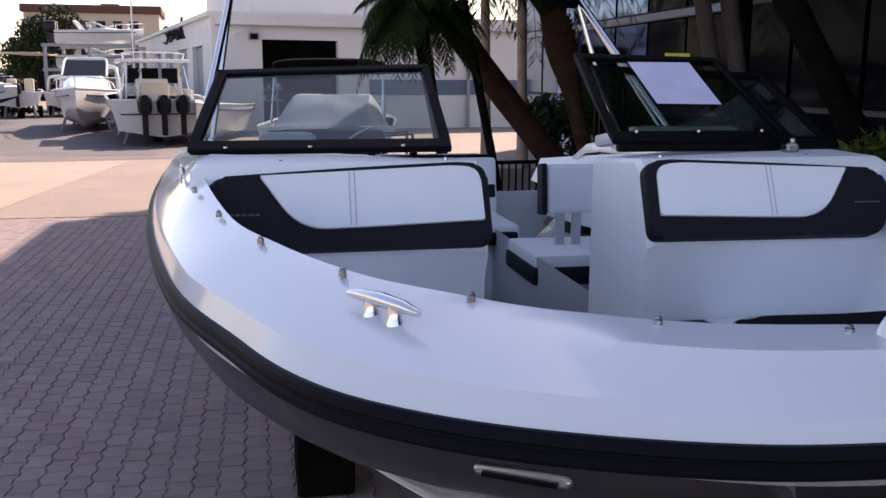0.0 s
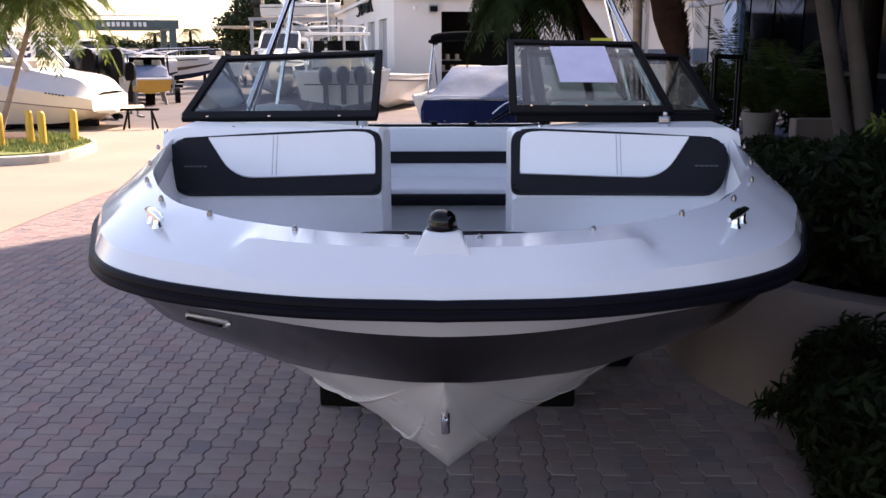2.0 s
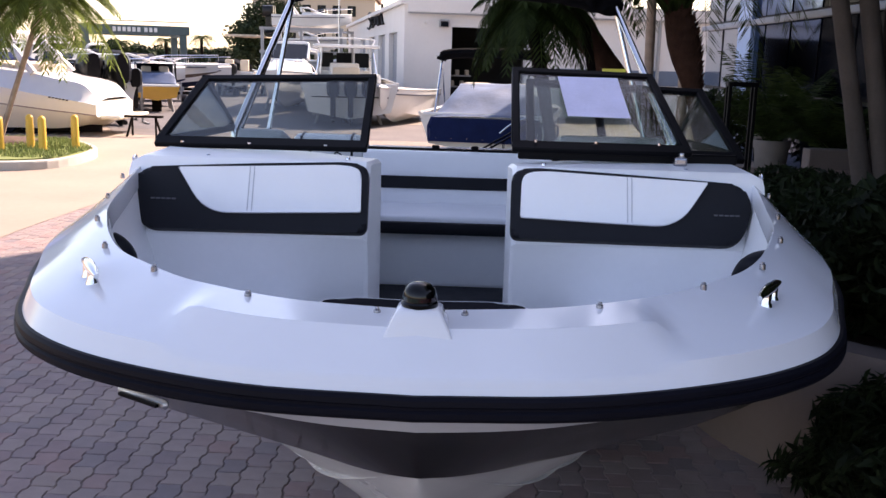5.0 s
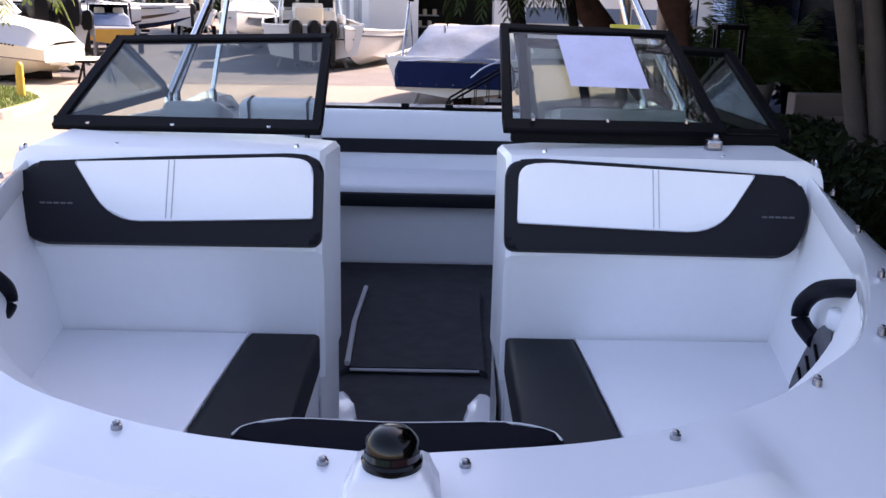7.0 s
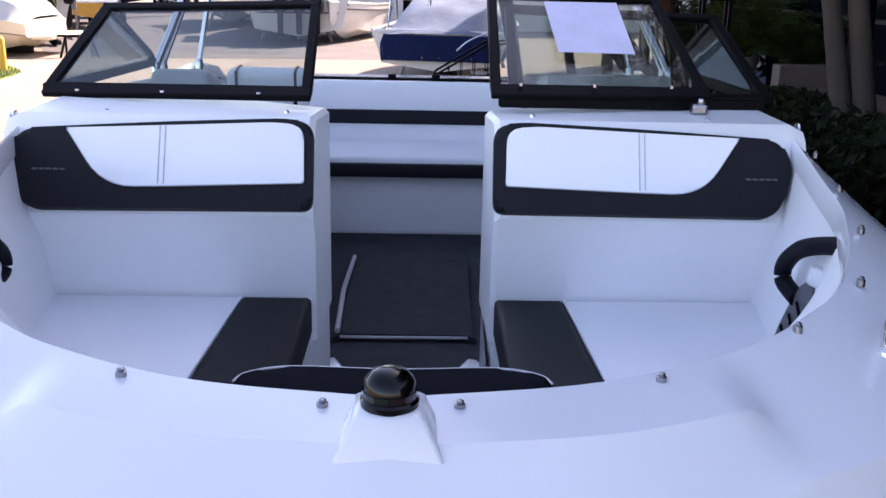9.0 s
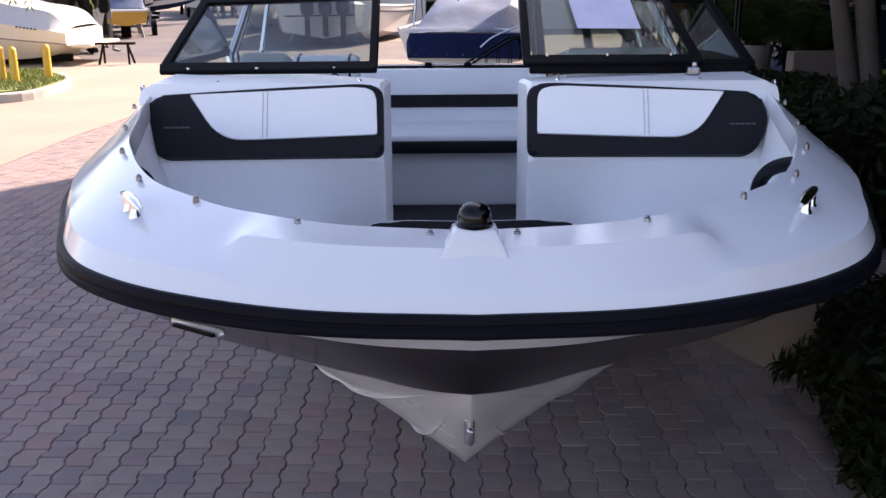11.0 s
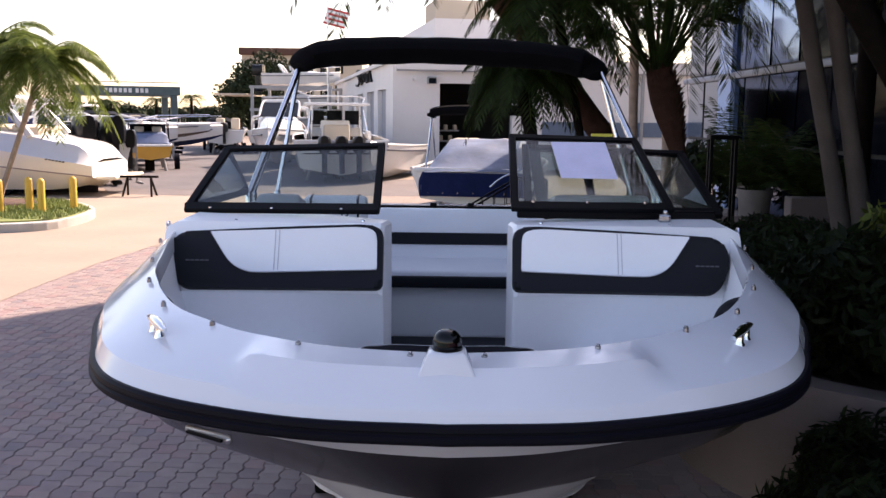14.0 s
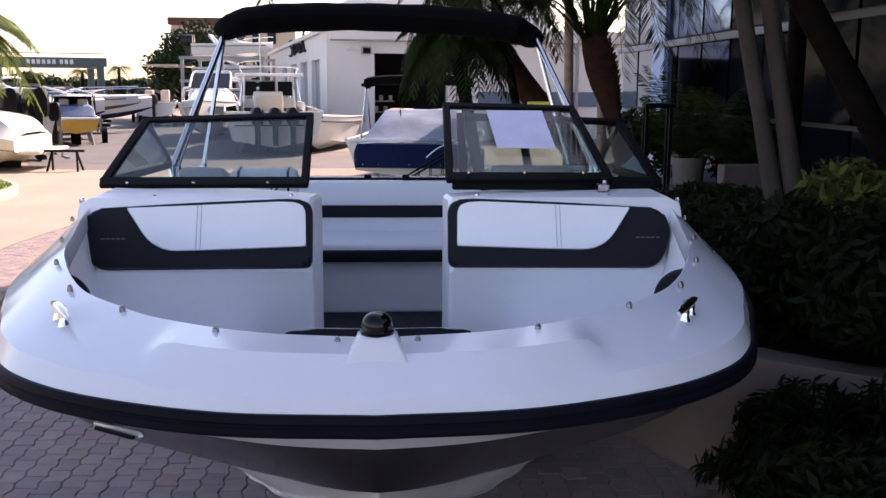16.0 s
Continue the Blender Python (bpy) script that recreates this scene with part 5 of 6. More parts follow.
tagged(lawn, "short sunlit grass on the island", "grass", kind="structure")
rng = np.random.default_rng(4)
N = 9000
bx = rng.uniform(-10.0, -6.9, N)
by = rng.uniform(11.0, 15.0, N)
keep_ = (by > 10.9 + np.abs(bx + 7.8) * .25) & (by < 14.6 - np.maximum(bx + 8.2, 0) * 1.4)
bx, by = bx[keep_], by[keep_]
N = len(bx)
ang = rng.uniform(0, 6.28, N)
hh = rng.uniform(.03, .09, N)
bl = np.stack([np.stack([bx - .012 * np.cos(ang), by - .012 * np.sin(ang), np.full(N, .17)], 1), np.stack([bx + .012 * np.cos(ang), by + .012 * np.sin(ang), np.full(N, .17)], 1), np.stack([bx + .02 * np.sin(ang), by, .17 + hh], 1)], 1).reshape(-1, 3)
me = bpy.data.meshes.new("grass_blades")
me.from_pydata(bl.tolist(), [], np.arange(N * 3).reshape(-1, 3).tolist())
me.materials.append(M_GRASS)
gb = new("grass_blades", me)
tagged(gb, "short green grass blades on the island", "grass", kind="stuff")
mul = part("mulch_ring", lathe([(.9, 0), (.8, .05), (.3, .09), (.05, .1)], 20, (-9.2, 13.6, .17)), M_SOIL)
tagged(mul, "reddish mulch ring round the palm trunks", "soil", kind="structure")
for x, y in ((-8.28, 12.0), (-7.98, 12.55), (-7.62, 12.25), (-7.25, 12.8)):
    b_ = thing("bollard", "yellow painted steel bollard on the island", "bollard", "bollards on the island")
    part("post", lathe([(.07, 0), (.07, .60), (.062, .64), (.03, .67), (.002, .68)], 14, (x, y, .12)), M_YELLOW, b_, smooth=True)
for k, (top, az) in enumerate((((-9.95, 13.6, 3.0), 0), ((-9.15, 13.7, 3.2), 1), ((-8.0, 13.5, 2.95), 2))):
    palm("slender palm with a pale trunk on the island", (-9.19 + .08 * (k - 1), 13.6, .15), top, .055, 34, 1.6, .36, 20 + k, M_TRUNK, .75, .85, n=24, group="island palms")

# cream boat on its trailer behind the island
cb = thing("motorboat", "large cream motorboat with a white deck on a trailer", "boat", at=(-.62, 0, 0))
# x, sheer, deck band, side stripe, bottom, half beam
CREAM = [(-7.92, .81, .73, .50, .42, 1.22), (-8.28, 1.18, .80, .54, .26, 1.26), (-8.9, 1.30, .90, .60, .16, 1.30), (-9.55, 1.43, 1.0, .67, .15, 1.32), (-11.0, 1.555, 1.27, .82, .15, 1.30), (-12.3, 1.655, 1.48, .96, .27, 1.20), (-14.0, 1.75, 1.66, 1.2, .60, .80), (-15.6, 1.80, 1.75, 1.5, 1.15, .12)]
CREAM = [tuple(v) for v in cr(CREAM, 4)]
rows = []
for x, zs, zb, zt, z0, hb in CREAM:
    half = [(hb * .80, zs), (hb * .97, zb + .02), (hb, zb), (hb * .985, zt), (hb * .975, zt - .03), (hb * .72, z0), (.0, max(z0 - .12, .1))]
    rows.append([Vector((x, 18.32 - h, z)) for h, z in half] + [Vector((x, 18.32 + h, z)) for h, z in half[-2::-1]])
part("hull", loft(rows, caps=True, mats=[0, 0, 1, 2, 1, 1, 1, 1, 2, 1, 0, 0]), (M_BWHITE, M_CREAM, M_TRUNK), cb, "cream topsides under a white deck band", smooth=True)
part("foredeck", loft([[Vector((x, 18.32 + k * hb * .80, zs + (.0 if abs(k) > .5 else .06))) for k in (-1, -.5, .5, 1)] for x, zs, zb, zt, z0, hb in CREAM]), M_BWHITE, cb, smooth=True)
part("swim_platform", box((-7.68, 18.32, .44), (.5, 2.0, .09), None, .03), M_CREAM, cb)
part("windscreen", loft([[Vector((x, 18.32 + k * .95, z)) for x, z in ((-12.0, 1.70), (-10.95, 2.12), (-10.7, 2.12), (-11.7, 1.66))] for k in (-1, -.5, .5, 1)], close=True), M_DARKGLASS, cb)
part("radar_arch", tube(cr([(-9.4, 17.25, 1.42), (-9.8, 17.3, 1.9), (-10.25, 17.5, 2.27), (-10.25, 19.1, 2.27), (-9.8, 19.3, 1.9), (-9.4, 19.4, 1.42)], 4), .10, 8), M_BWHITE, cb, smooth=True)
for k in range(5):
    part("cockpit_seat", box((-9.5 - .35 * k, 18.3, 1.5 + .05 * (k % 2)), (.3, 1.4, .25), None, .05, 2), M_BEIGE, cb)
for k in range(6):
    part("lettering_bar", box((-8.55 - .08 * k, 17.012, .83 + .012 * k), (.05, .012, .03)), M_TRUNKD, cb)
part("trailer_beam", box((-10.6, 17.6, .16), (5.2, .12, .16)), M_TRUNKD, cb)
for x in (-10.2, -9.55, -12.1):
    rows = [[Vector((x + r * math.sin(q), 17.45 + dy, .27 + r * math.cos(q))) for dy, r in ((-.08, .15), (-.08, .27), (.08, .27), (.08, .15))] for q in [2 * math.pi * k / 14 for k in range(15)]]
    part("trailer_wheel", loft(rows), M_RUBBER, cb, smooth=True)
ct = thing("work_trestle", "rusty steel work trestle on the paving", "trestle", at=(-7.6, 17.6, 0))
for x in (-.35, .35):
    part("leg", bar((x, -.2, 0), (x * .8, 0, .45), .04, .04, (1, 0, 0)), M_TRUNKD, ct)
    part("leg", bar((x, .2, 0), (x * .8, 0, .45), .04, .04, (1, 0, 0)), M_TRUNKD, ct)
part("top", box((0, 0, .47), (.9, .12, .05)), M_TRUNKD, ct)

mat_red_bright = mat("red_banner_print", (.75, .05, .06), .5)
# trailer with printed banner at the edge of the yard
tb = thing("display_trailer", "display trailer with a large blue and red printed banner", "trailer", at=(-12.1, 13.75, 0), rz=14)
part("body", box((0, .6, 1.65), (2.8, 1.2, 2.7), None, .04), M_BLUEP, tb)
part("banner_top", box((0, -.012, 2.10), (2.7, .02, 1.1)), mat("banner_sky", (.14, .20, .50), .5, var=.3, scale=1.5, color2=(.40, .46, .75)), tb)
part("banner_lower", box((0, -.013, .62), (2.7, .02, .66)), mat("banner_white_blue", (.16, .18, .58), .5, var=.3, scale=2.0, color2=(.45, .48, .85)), tb)
part("banner_mid", box((0, -.014, 1.25), (2.7, .02, .60)), mat("banner_photo", (.50, .40, .32), .5, var=.8, scale=3, color2=(.9, .8, .65)), tb)
for k in range(7):
    x_ = -1.05 + .34 * k
    part("lettering_stroke", tube(cr([(x_ - .10, -.03, 1.98), (x_ - .04, -.03, 2.24 + .05 * (k % 2)), (x_ + .04, -.03, 2.0), (x_ + .13, -.03, 2.16)], 4), .028, 6), mat_red_bright, tb, smooth=True)
for k in range(5):
    x_ = -.3 + .3 * k
    part("script_stroke", tube(cr([(x_ - .12, -.03, .55), (x_ - .03, -.03, .74 - .05 * (k % 2)), (x_ + .03, -.03, .56), (x_ + .14, -.03, .66)], 4), .022, 6), M_BWHITE, tb, smooth=True)
for sx in (-1, 1):
    part("edge_post", box((sx * 1.4, -.03, 1.6), (.08, .08, 2.8)), M_ROLLER, tb)
    rows = [[Vector((sx * .8 + dx, -.05 + r * math.sin(a), .32 + r * math.cos(a))) for dx, r in ((-.08, .2), (-.08, .3), (.08, .3), (.08, .2))] for a in [2 * math.pi * q / 16 for q in range(17)]]
    part("wheel", loft(rows), M_RUBBER, tb, smooth=True)
part("skirt", box((0, .3, .28), (2.7, 1.0, .1)), M_ROLLER, tb)
lad = thing("step_ladder", "aluminium step ladder leaning by the display trailer", "ladder", at=(-10.05, 11.9, 0))
for x in (-.2, .2):
    part("rail", bar((x, 0, 0), (x * .7, .5, 2.0), .05, .03, (1, 0, 0)), M_ANNO, lad)
for k in range(6):
    u = (k + 1) / 7
    part("tread", bar((-.2 + .06 * u, .5 * u, 2 * u), (.2 - .06 * u, .5 * u, 2 * u), .08, .025), M_ANNO, lad)
stp = thing("access_steps", "black metal access steps with handrails", "steps", at=(-9.45, 9.9, 0))
for k in range(3):
    part("tread", box((.25 * k - .4, 0, .18 * (3 - k)), (.28, .8, .03)), M_BLACK, stp)
for yy in (-.4, .4):
    part("handrail", tube([(-.6, yy, 1.4), (.0, yy, 1.3), (.35, yy, .8), (.38, yy, 0)], .02, 6), M_BLACK, stp)
    part("stringer", bar((-.55, yy, .6), (.35, yy, .05), .03, .08), M_BLACK, stp)
    part("post", tube([(-.6, yy, 0), (-.6, yy, 1.4)], .02, 6), M_BLACK, stp)

# trailered boats in the yard
yb = yard_boat("motorboat", "small orange motorboat with a black sunshade frame on a trailer", (-10.2, 26.5, .40), 20, 3.9, 1.45, .50, M_ORANGE, M_ORANGE)
part("cover", loft([[Vector((sx * w, y, z)) for sx, z in ((-1, .52), (-.92, .52 + h * .7), (-.7, .52 + h), (.7, .52 + h), (.92, .52 + h * .7), (1, .52))] for y, w, h in ((.25, .62, .05), (.5, .66, .34), (1.6, .66, .42), (2.4, .58, .16))], caps=True), mat("slate_blue_cover", (.09, .13, .22), .6, var=.3, scale=3), yb, smooth=True)
part("windscreen", loft([[Vector((sx * .60, y, z)) for sx in (-1, -.4, .4, 1)] for y, z in ((1.9, .80), (1.55, 1.18))]), M_DARKGLASS, yb)
part("canopy", loft([[Vector((x, y, z)) for x, z in ((-.64, 1.22), (-.5, 1.30), (0, 1.33), (.5, 1.30), (.64, 1.22))] for y in (.75, 1.25, 1.8)]), M_BLACK, yb, smooth=True)
for sx in (-1, 1):
    for y_ in (.78, 1.78):
        part("canopy_tube", tube([(sx * .68, 1.2, .55), (sx * .64, y_, 1.22)], .018, 6), M_BLACK, yb)
for sx in (-1, 1):
    rows = [[Vector((sx * .95 + dx, 1.6 + r * math.sin(a), -.15 + r * math.cos(a))) for dx, r in ((-.08, .2), (-.08, .3), (.08, .3), (.08, .2))] for a in [2 * math.pi * q / 16 for q in range(17)]]
    part("trailer_wheel", loft(rows), M_RUBBER, yb, smooth=True)
rnd = random.Random(21)
FLEET = [(-11.0, 20.6, 75, 6.0, 2.1, .85, .45, .5, 2, .9), (-12.5, 23.6, 60, 6.2, 2.2, .85, .45, .5, 0, 1.0), (-10.9, 23.8, 25, 4.6, 1.8, .7, .4, 0, 1, .7),
         (-15.6, 27.2, -62, 6.0, 2.1, .8, .5, .5, 0, .9), (-14.9, 29.5, -68, 5.8, 2.0, .52, .95, .30, 0, 0), (-15.0, 31.5, 60, 6.4, 2.2, .9, .5, .6, 2, 1.0),
         (-15.2, 33.5, -68, 5.6, 2.0, .75, .55, 0, 1, 0), (-16.5, 36.5, 75, 6.2, 2.1, .85, .5, .5, 0, .9), (-16.6, 38.0, -70, 5.8, 2.0, .75, .6, .3, 0, 0),
         (-11.0, 40.0, 8, 4.6, 1.8, .7, .45, 0, 1, 0), (-9.4, 41.5, 4, 4.4, 1.7, .7, .4, 0, 1, .7), (-12.3, 44.0, 12, 4.6, 1.8, .7, .45, .3, 1, 0),
         (-17.5, 43.5, 80, 6.0, 2.1, .85, .5, .5, 0, .9), (-10.2, 47.5, 10, 4.4, 1.7, .7, .4, 0, 1, .6), (-14.8, 26.0, 80, 6.5, 2.2, .9, .5, .6, 0, 1.1)]
for k, (x, y, rz, L, B, D, z, cab, eng, ar) in enumerate(FLEET):
    o = yard_boat("motorboat", "white motorboat standing in the boat yard", (x, y, z), rz, L, B, D, M_BWHITE, M_ALGAE if k % 3 else M_BLUE, cab, eng, 0, ar, group="boats in the yard", engine_s=.75)
    if k % 4 != 1:
        part("canopy", loft([[Vector((sx * B * w, y, D + z)) for sx, z in ((-1, .12), (-.96, h * .8), (-.6, h), (.6, h), (.96, h * .8), (1, .12))] for y, w, h in ((L * .17, .36, .40), (L * .24, .39, .56), (L * .40, .39, .52), (L * .46, .34, .22))], caps=True), (M_BLUE, M_BLACK, M_BLACK)[k % 3], o, smooth=True)
    part("trailer_beam", box((0, L * .34, -z + .32), (B * .5, L * .7, .10)), M_TRUNKD, o)
    part("trailer_axle", box((0, L * .3, -z + .26), (B * .9, .08, .08)), M_TRUNKD, o)
    for sx in (-1, 1):
        rows = [[Vector((sx * B * .44 + dx, L * .3 + r * math.sin(a), -z + .26 + r * math.cos(a))) for dx, r in ((-.07, .15), (-.07, .26), (.07, .26), (.07, .15))] for a in [2 * math.pi * q / 12 for q in range(13)]]
        part("trailer_wheel", loft(rows), M_RUBBER, o, smooth=True)

ab = yard_boat("motorboat", "white motorboat with a black canopy and black outboard engine", (-9.75, 20.6, .42), 38, 5.4, 1.9, .72, M_BWHITE, M_ALGAE, .4, 2, 0, 0, group="boats in the yard", engine_s=1.2, engine_z=1.0)
part("canopy", box((0, 1.7, 1.22), (1.6, 1.7, .12), None, .05, 2), M_BLACK, ab, smooth=True)
part("seat", box((0, 1.2, .85), (1.5, .5, .4), None, .08, 2), M_BLACK, ab, smooth=True)
part("trailer_beam", box((0, 1.6, -.12), (1.2, 3.4, .12)), M_TRUNKD, ab)
for sx in (-1, 1):
    part("post", tube([(sx * .75, 1.0, .7), (sx * .75, 1.4, 1.2)], .02, 6), M_BLACK, ab)
    part("post", tube([(sx * .75, 2.6, .75), (sx * .75, 2.2, 1.2)], .02, 6), M_BLACK, ab)
for x, y, sc in ((-9.15, 21.4, .8), (-9.95, 22.8, .85), (-10.9, 21.7, .85)):
    es = thing("outboard_on_stand", "black outboard engine hung on a steel work stand", "engine", "engines in the yard", at=(x, y, 0), rz=30)
    outboard(es, (0, 0, 1.02), sc)
    part("stand_rail", box((0, .12, 1.0), (.5, .06, .28), None, .01), M_STEELG, es)
    for sx in (-.22, .22):
        part("stand_leg", bar((sx, .12, 1.0), (sx * 1.3, .45, 0), .05, .05, (1, 0, 0)), M_STEELG, es)
        part("stand_foot", bar((sx * 1.3, .5, .03), (sx * 1.3, -.35, .03), .05, .05), M_STEELG, es)
# centre console with three black engines, cruiser beside it, small white hull
cc = yard_boat("centre_console_boat", "white centre console boat with hardtop and three black outboard engines", (-3.35, 22.6, .22), 10, 8.5, 2.75, 1.02, M_BWHITE, M_BWHITE, engines=3, ttop=1.02, engine_s=.80, engine_z=.64)
cru = yard_boat("cabin_cruiser", "white cabin cruiser on stands with a dark windscreen", (-7.05, 35.2, .10), 185, 8.4, 2.2, 1.20, M_BWHITE, M_BWHITE, cabin=.9, arch=.9)
dn = yard_boat("tender", "small white hull on the ground beside the shed", (-1.75, 27.6, .05), 172, 5.2, 1.7, .95, M_BWHITE, M_BWHITE, stands=False)
# covered boat behind the bowrider
cov = yard_boat("covered_boat", "white boat under a blue canvas cover with a folded black sunshade", (.36, 13.4, .25), -9, 6.2, 2.5, .72, M_BWHITE, M_BWHITE, stands=True)
prof = [(-.12, .98, .66), (-.04, 1.04, .71), (.25, 1.07, .80), (.6, 1.08, .94), (1.0, 1.09, 1.09), (1.5, 1.10, 1.22), (1.75, 1.10, 1.26), (2.2, 1.10, 1.25), (3.4, 1.02, 1.15), (4.8, .75, .98), (5.9, .2, .92)]
prof = [tuple(v) for v in cr(prof, 4)]
rows = []
for k, (y, w, h) in enumerate(prof):
    edge = .20 + .015 * math.sin(9 * y)
    sec = [(-1.04, edge), (-1.055, .36), (-1.05, .5 + .02 * math.sin(7 * y)), (-.99, .66)]
    sec += [(-.99 + 1.98 * q / 13, .66 + (max(h, .68) - .66) * min(1, 7.5 * min(q / 13, 1.0 - q / 13)) ** .8) for q in range(1, 13)]
    sec += [(.99, .66), (1.05, .5), (1.055, .36), (1.04, edge)]
    row = []
    for f, z in sec:
        p = Vector((w * f, y, z))
        fold = noise.noise(Vector((p.x * 2.2, p.y * 1.3, z * 2))) * .035 + noise.noise(Vector((p.x * 6, p.y * 3.5, 4.0))) * .014
        row.append(p + Vector((fold * (.5 if z < .66 else 0), 0, fold if z > .66 else 0)))
    rows.append(row)
# Top strips take a paler canvas: sun and sky sheen put into the colour
part("cover", loft(rows, mats=[0, 0, 0] + [1] * 13 + [0, 0, 0]), (M_BLUE, M_BLUEG), cov, "navy cover, its top painted paler for sun and sky light", smooth=True)
part("cover_end", slab([(-1.02, .20), (1.02, .20), (1.03, .5), (.97, .66), (-.97, .66), (-1.03, .5)], (0, -.12, 0), (1, 0, 0), (0, 0, 1), .02), M_BLUE, cov)
for k in range(7):
    part("snap", lathe([(.012, 0), (.012, .01)], 8, (-.9 + .3 * k, -.15, .26)), M_CHROME, cov)
pts = cr([(-1.05, 1.0, 1.72), (-.98, 1.0, 1.82), (-.5, 1.0, 1.87), (.5, 1.0, 1.87), (.98, 1.0, 1.82), (1.05, 1.0, 1.72)], 4)
part("canvas_roll", tube(pts, .10, 8), M_CANVAS, cov, smooth=True)
for sx in (-1, 1):
    part("tube", tube([(sx * 1.03, 1.0, 1.75), (sx * 1.06, .5, .72)], .02, 6), M_CHROME, cov)
    part("tube", tube([(sx * 1.03, 1.0, 1.75), (sx * 1.06, 1.6, .72)], .016, 6), M_CHROME, cov)
part("stern_rail", tube(cr([(.35, -.35, .42), (.6, -.4, .62), (1.0, -.3, .78)], 4), .018, 6), M_CHROME, cov)

bs = thing("boarding_steps", "black metal boarding steps with handrails behind the boat", "steps", at=(.55, 10.4, 0))
for yy in (-.3, .3):
    part("handrail", tube([(-.35, yy, .45), (-.30, yy, .55), (.45, yy, 1.0), (.9, yy, 1.02)], .018, 6), M_BLACK, bs)
    part("stringer", bar((-.4, yy, .08), (.5, yy, .55), .03, .08), M_BLACK, bs)
    for k in range(5):
        part("baluster", tube([(-.3 + .19 * k, yy, .12 + .10 * k), (-.3 + .19 * k, yy, .55 + .112 * k)], .008, 5), M_BLACK, bs)
    part("post", tube([(.9, yy, 0), (.9, yy, 1.02)], .02, 6), M_BLACK, bs)
for k in range(3):
    part("tread", box((-.2 + .28 * k, 0, .18 * (k + 1)), (.28, .6, .03)), M_BLACK, bs)

# white service shed
shed = thing("service_shed", "white single-storey service shed with roller doors and a dark opening", "building", at=(-2.3, 29.3, 0), rz=11)
W_, H_, DP = 16.0, 3.85, 30.0
bm = bmesh.new()
add_box(bm, (.85, .15, H_ / 2), (1.7, .3, H_))
add_box(bm, (3.05, .15, (3.12 + H_) / 2), (2.7, .3, H_ - 3.12))
add_box(bm, (10.2, .15, H_ / 2), (11.6, .3, H_))
part("front_wall", bm, M_WHITEWALL, shed)
DOORS = [(2.2, 5.0), (6.6, 9.6), (11.4, 14.6), (16.6, 20.0)]
y_ = .3
for a, b in DOORS + [(DP, DP)]:
    part("side_pier", box((.15, (y_ + a) / 2, H_ / 2), (.3, a - y_, H_)), M_WHITEWALL, shed)
    if b > a:
        part("door_lintel", box((.15, (a + b) / 2, (2.95 + H_) / 2), (.3, b - a, H_ - 2.95)), M_WHITEWALL, shed)
    y_ = b
for a, b in DOORS:
    d_ = part("roller_door", box((.2, (a + b) / 2, 1.48), (.06, b - a, 2.95)), M_ROLLER, shed)
    for z in (.5, 1.0, 1.5, 2.0, 2.5):
        part("door_rib", box((.165, (a + b) / 2, z), (.02, b - a, .03)), M_ROLLER, d_)
part("back_wall", box((W_ / 2, DP, H_ / 2), (W_, .3, H_)), M_WHITEWALL, shed)
part("inner_floor", box((W_ / 2, 6, .01), (W_ - .6, 11, .02)), M_INTERIOR, shed)
part("inner_wall", box((3.0, 5.0, 1.9), (5.5, .2, 3.8)), M_INTERIOR, shed)
part("inner_side", box((5.6, 2.6, 1.9), (.2, 4.8, 3.8)), M_INTERIOR, shed)
part("inner_side", box((.5, 2.6, 1.9), (.2, 4.6, 3.8)), M_INTERIOR, shed)
part("roof", box((W_ / 2, DP / 2, H_ + .08), (W_ + .3, DP + .3, .16)), M_WHITEWALL, shed)
part("cornice", box((W_ / 2 + .2, -.06, H_ - .12), (W_ + .2, .16, .30), None, .02), M_WHITEWALL, shed)
part("cornice_line", box((W_ / 2 + .2, -.15, H_ - .30), (W_ + .2, .04, .05)), M_STEELG, shed)
part("upper_block", box((6.5, 12, 4.9), (8.0, 12, 2.2)), M_WHITEWALL, shed)
part("roof_house", box((4.6, 12, 6.6), (2.6, 3.0, 1.4)), M_BEIGE, shed)
for stroke in (((12.6, 3.75), (13.6, 3.82), (14.2, 3.66), (13.4, 3.48), (12.7, 3.30), (13.4, 3.08), (14.5, 3.12)),
               ((12.3, 3.30), (11.6, 3.40), (11.9, 3.56), (12.4, 3.40), (11.9, 3.10), (11.0, 3.20), (10.6, 3.50)),
               ((10.7, 3.15), (10.6, 3.50), (10.2, 3.20), (9.7, 3.50), (9.4, 3.15), (9.0, 3.12)),
               ((9.2, 3.5), (8.6, 3.12), (8.0, 3.5)), ((7.9, 3.10), (7.7, 3.5), (7.3, 3.92), (7.6, 3.55), (7.1, 3.14), (6.8, 3.12))):
    part("wall_sign_stroke", tube(cr([(-.06, y, z + .28) for y, z in stroke], 4), .055, 6), M_BLACK, shed, smooth=True)
lampb = part("floodlight", box((1.38, -.16, 3.22), (.34, .22, .26), None, .02), M_STEELG, shed, "grey wall floodlight")
part("floodlight_glass", box((1.38, -.28, 3.20), (.26, .02, .18)), M_DARKGLASS, lampb)
part("camera_box", box((.75, -.12, 3.25), (.1, .2, .1), None, .02), M_WHITEWALL, shed)
part("blue_band", box((10.3, -.02, 1.5), (9.5, .04, .55)), mat("slate_blue_paint", (.10, .14, .20), .6), shed)
part("downpipe", tube([(9.4, -.08, 0), (9.4, -.08, 3.7)], .07, 8), M_STEELG, shed)
for z in (1.0, 1.4):
    part("stock_shelf", box((1.9, 1.6, z), (1.6, .4, .05)), M_STEELG, shed)
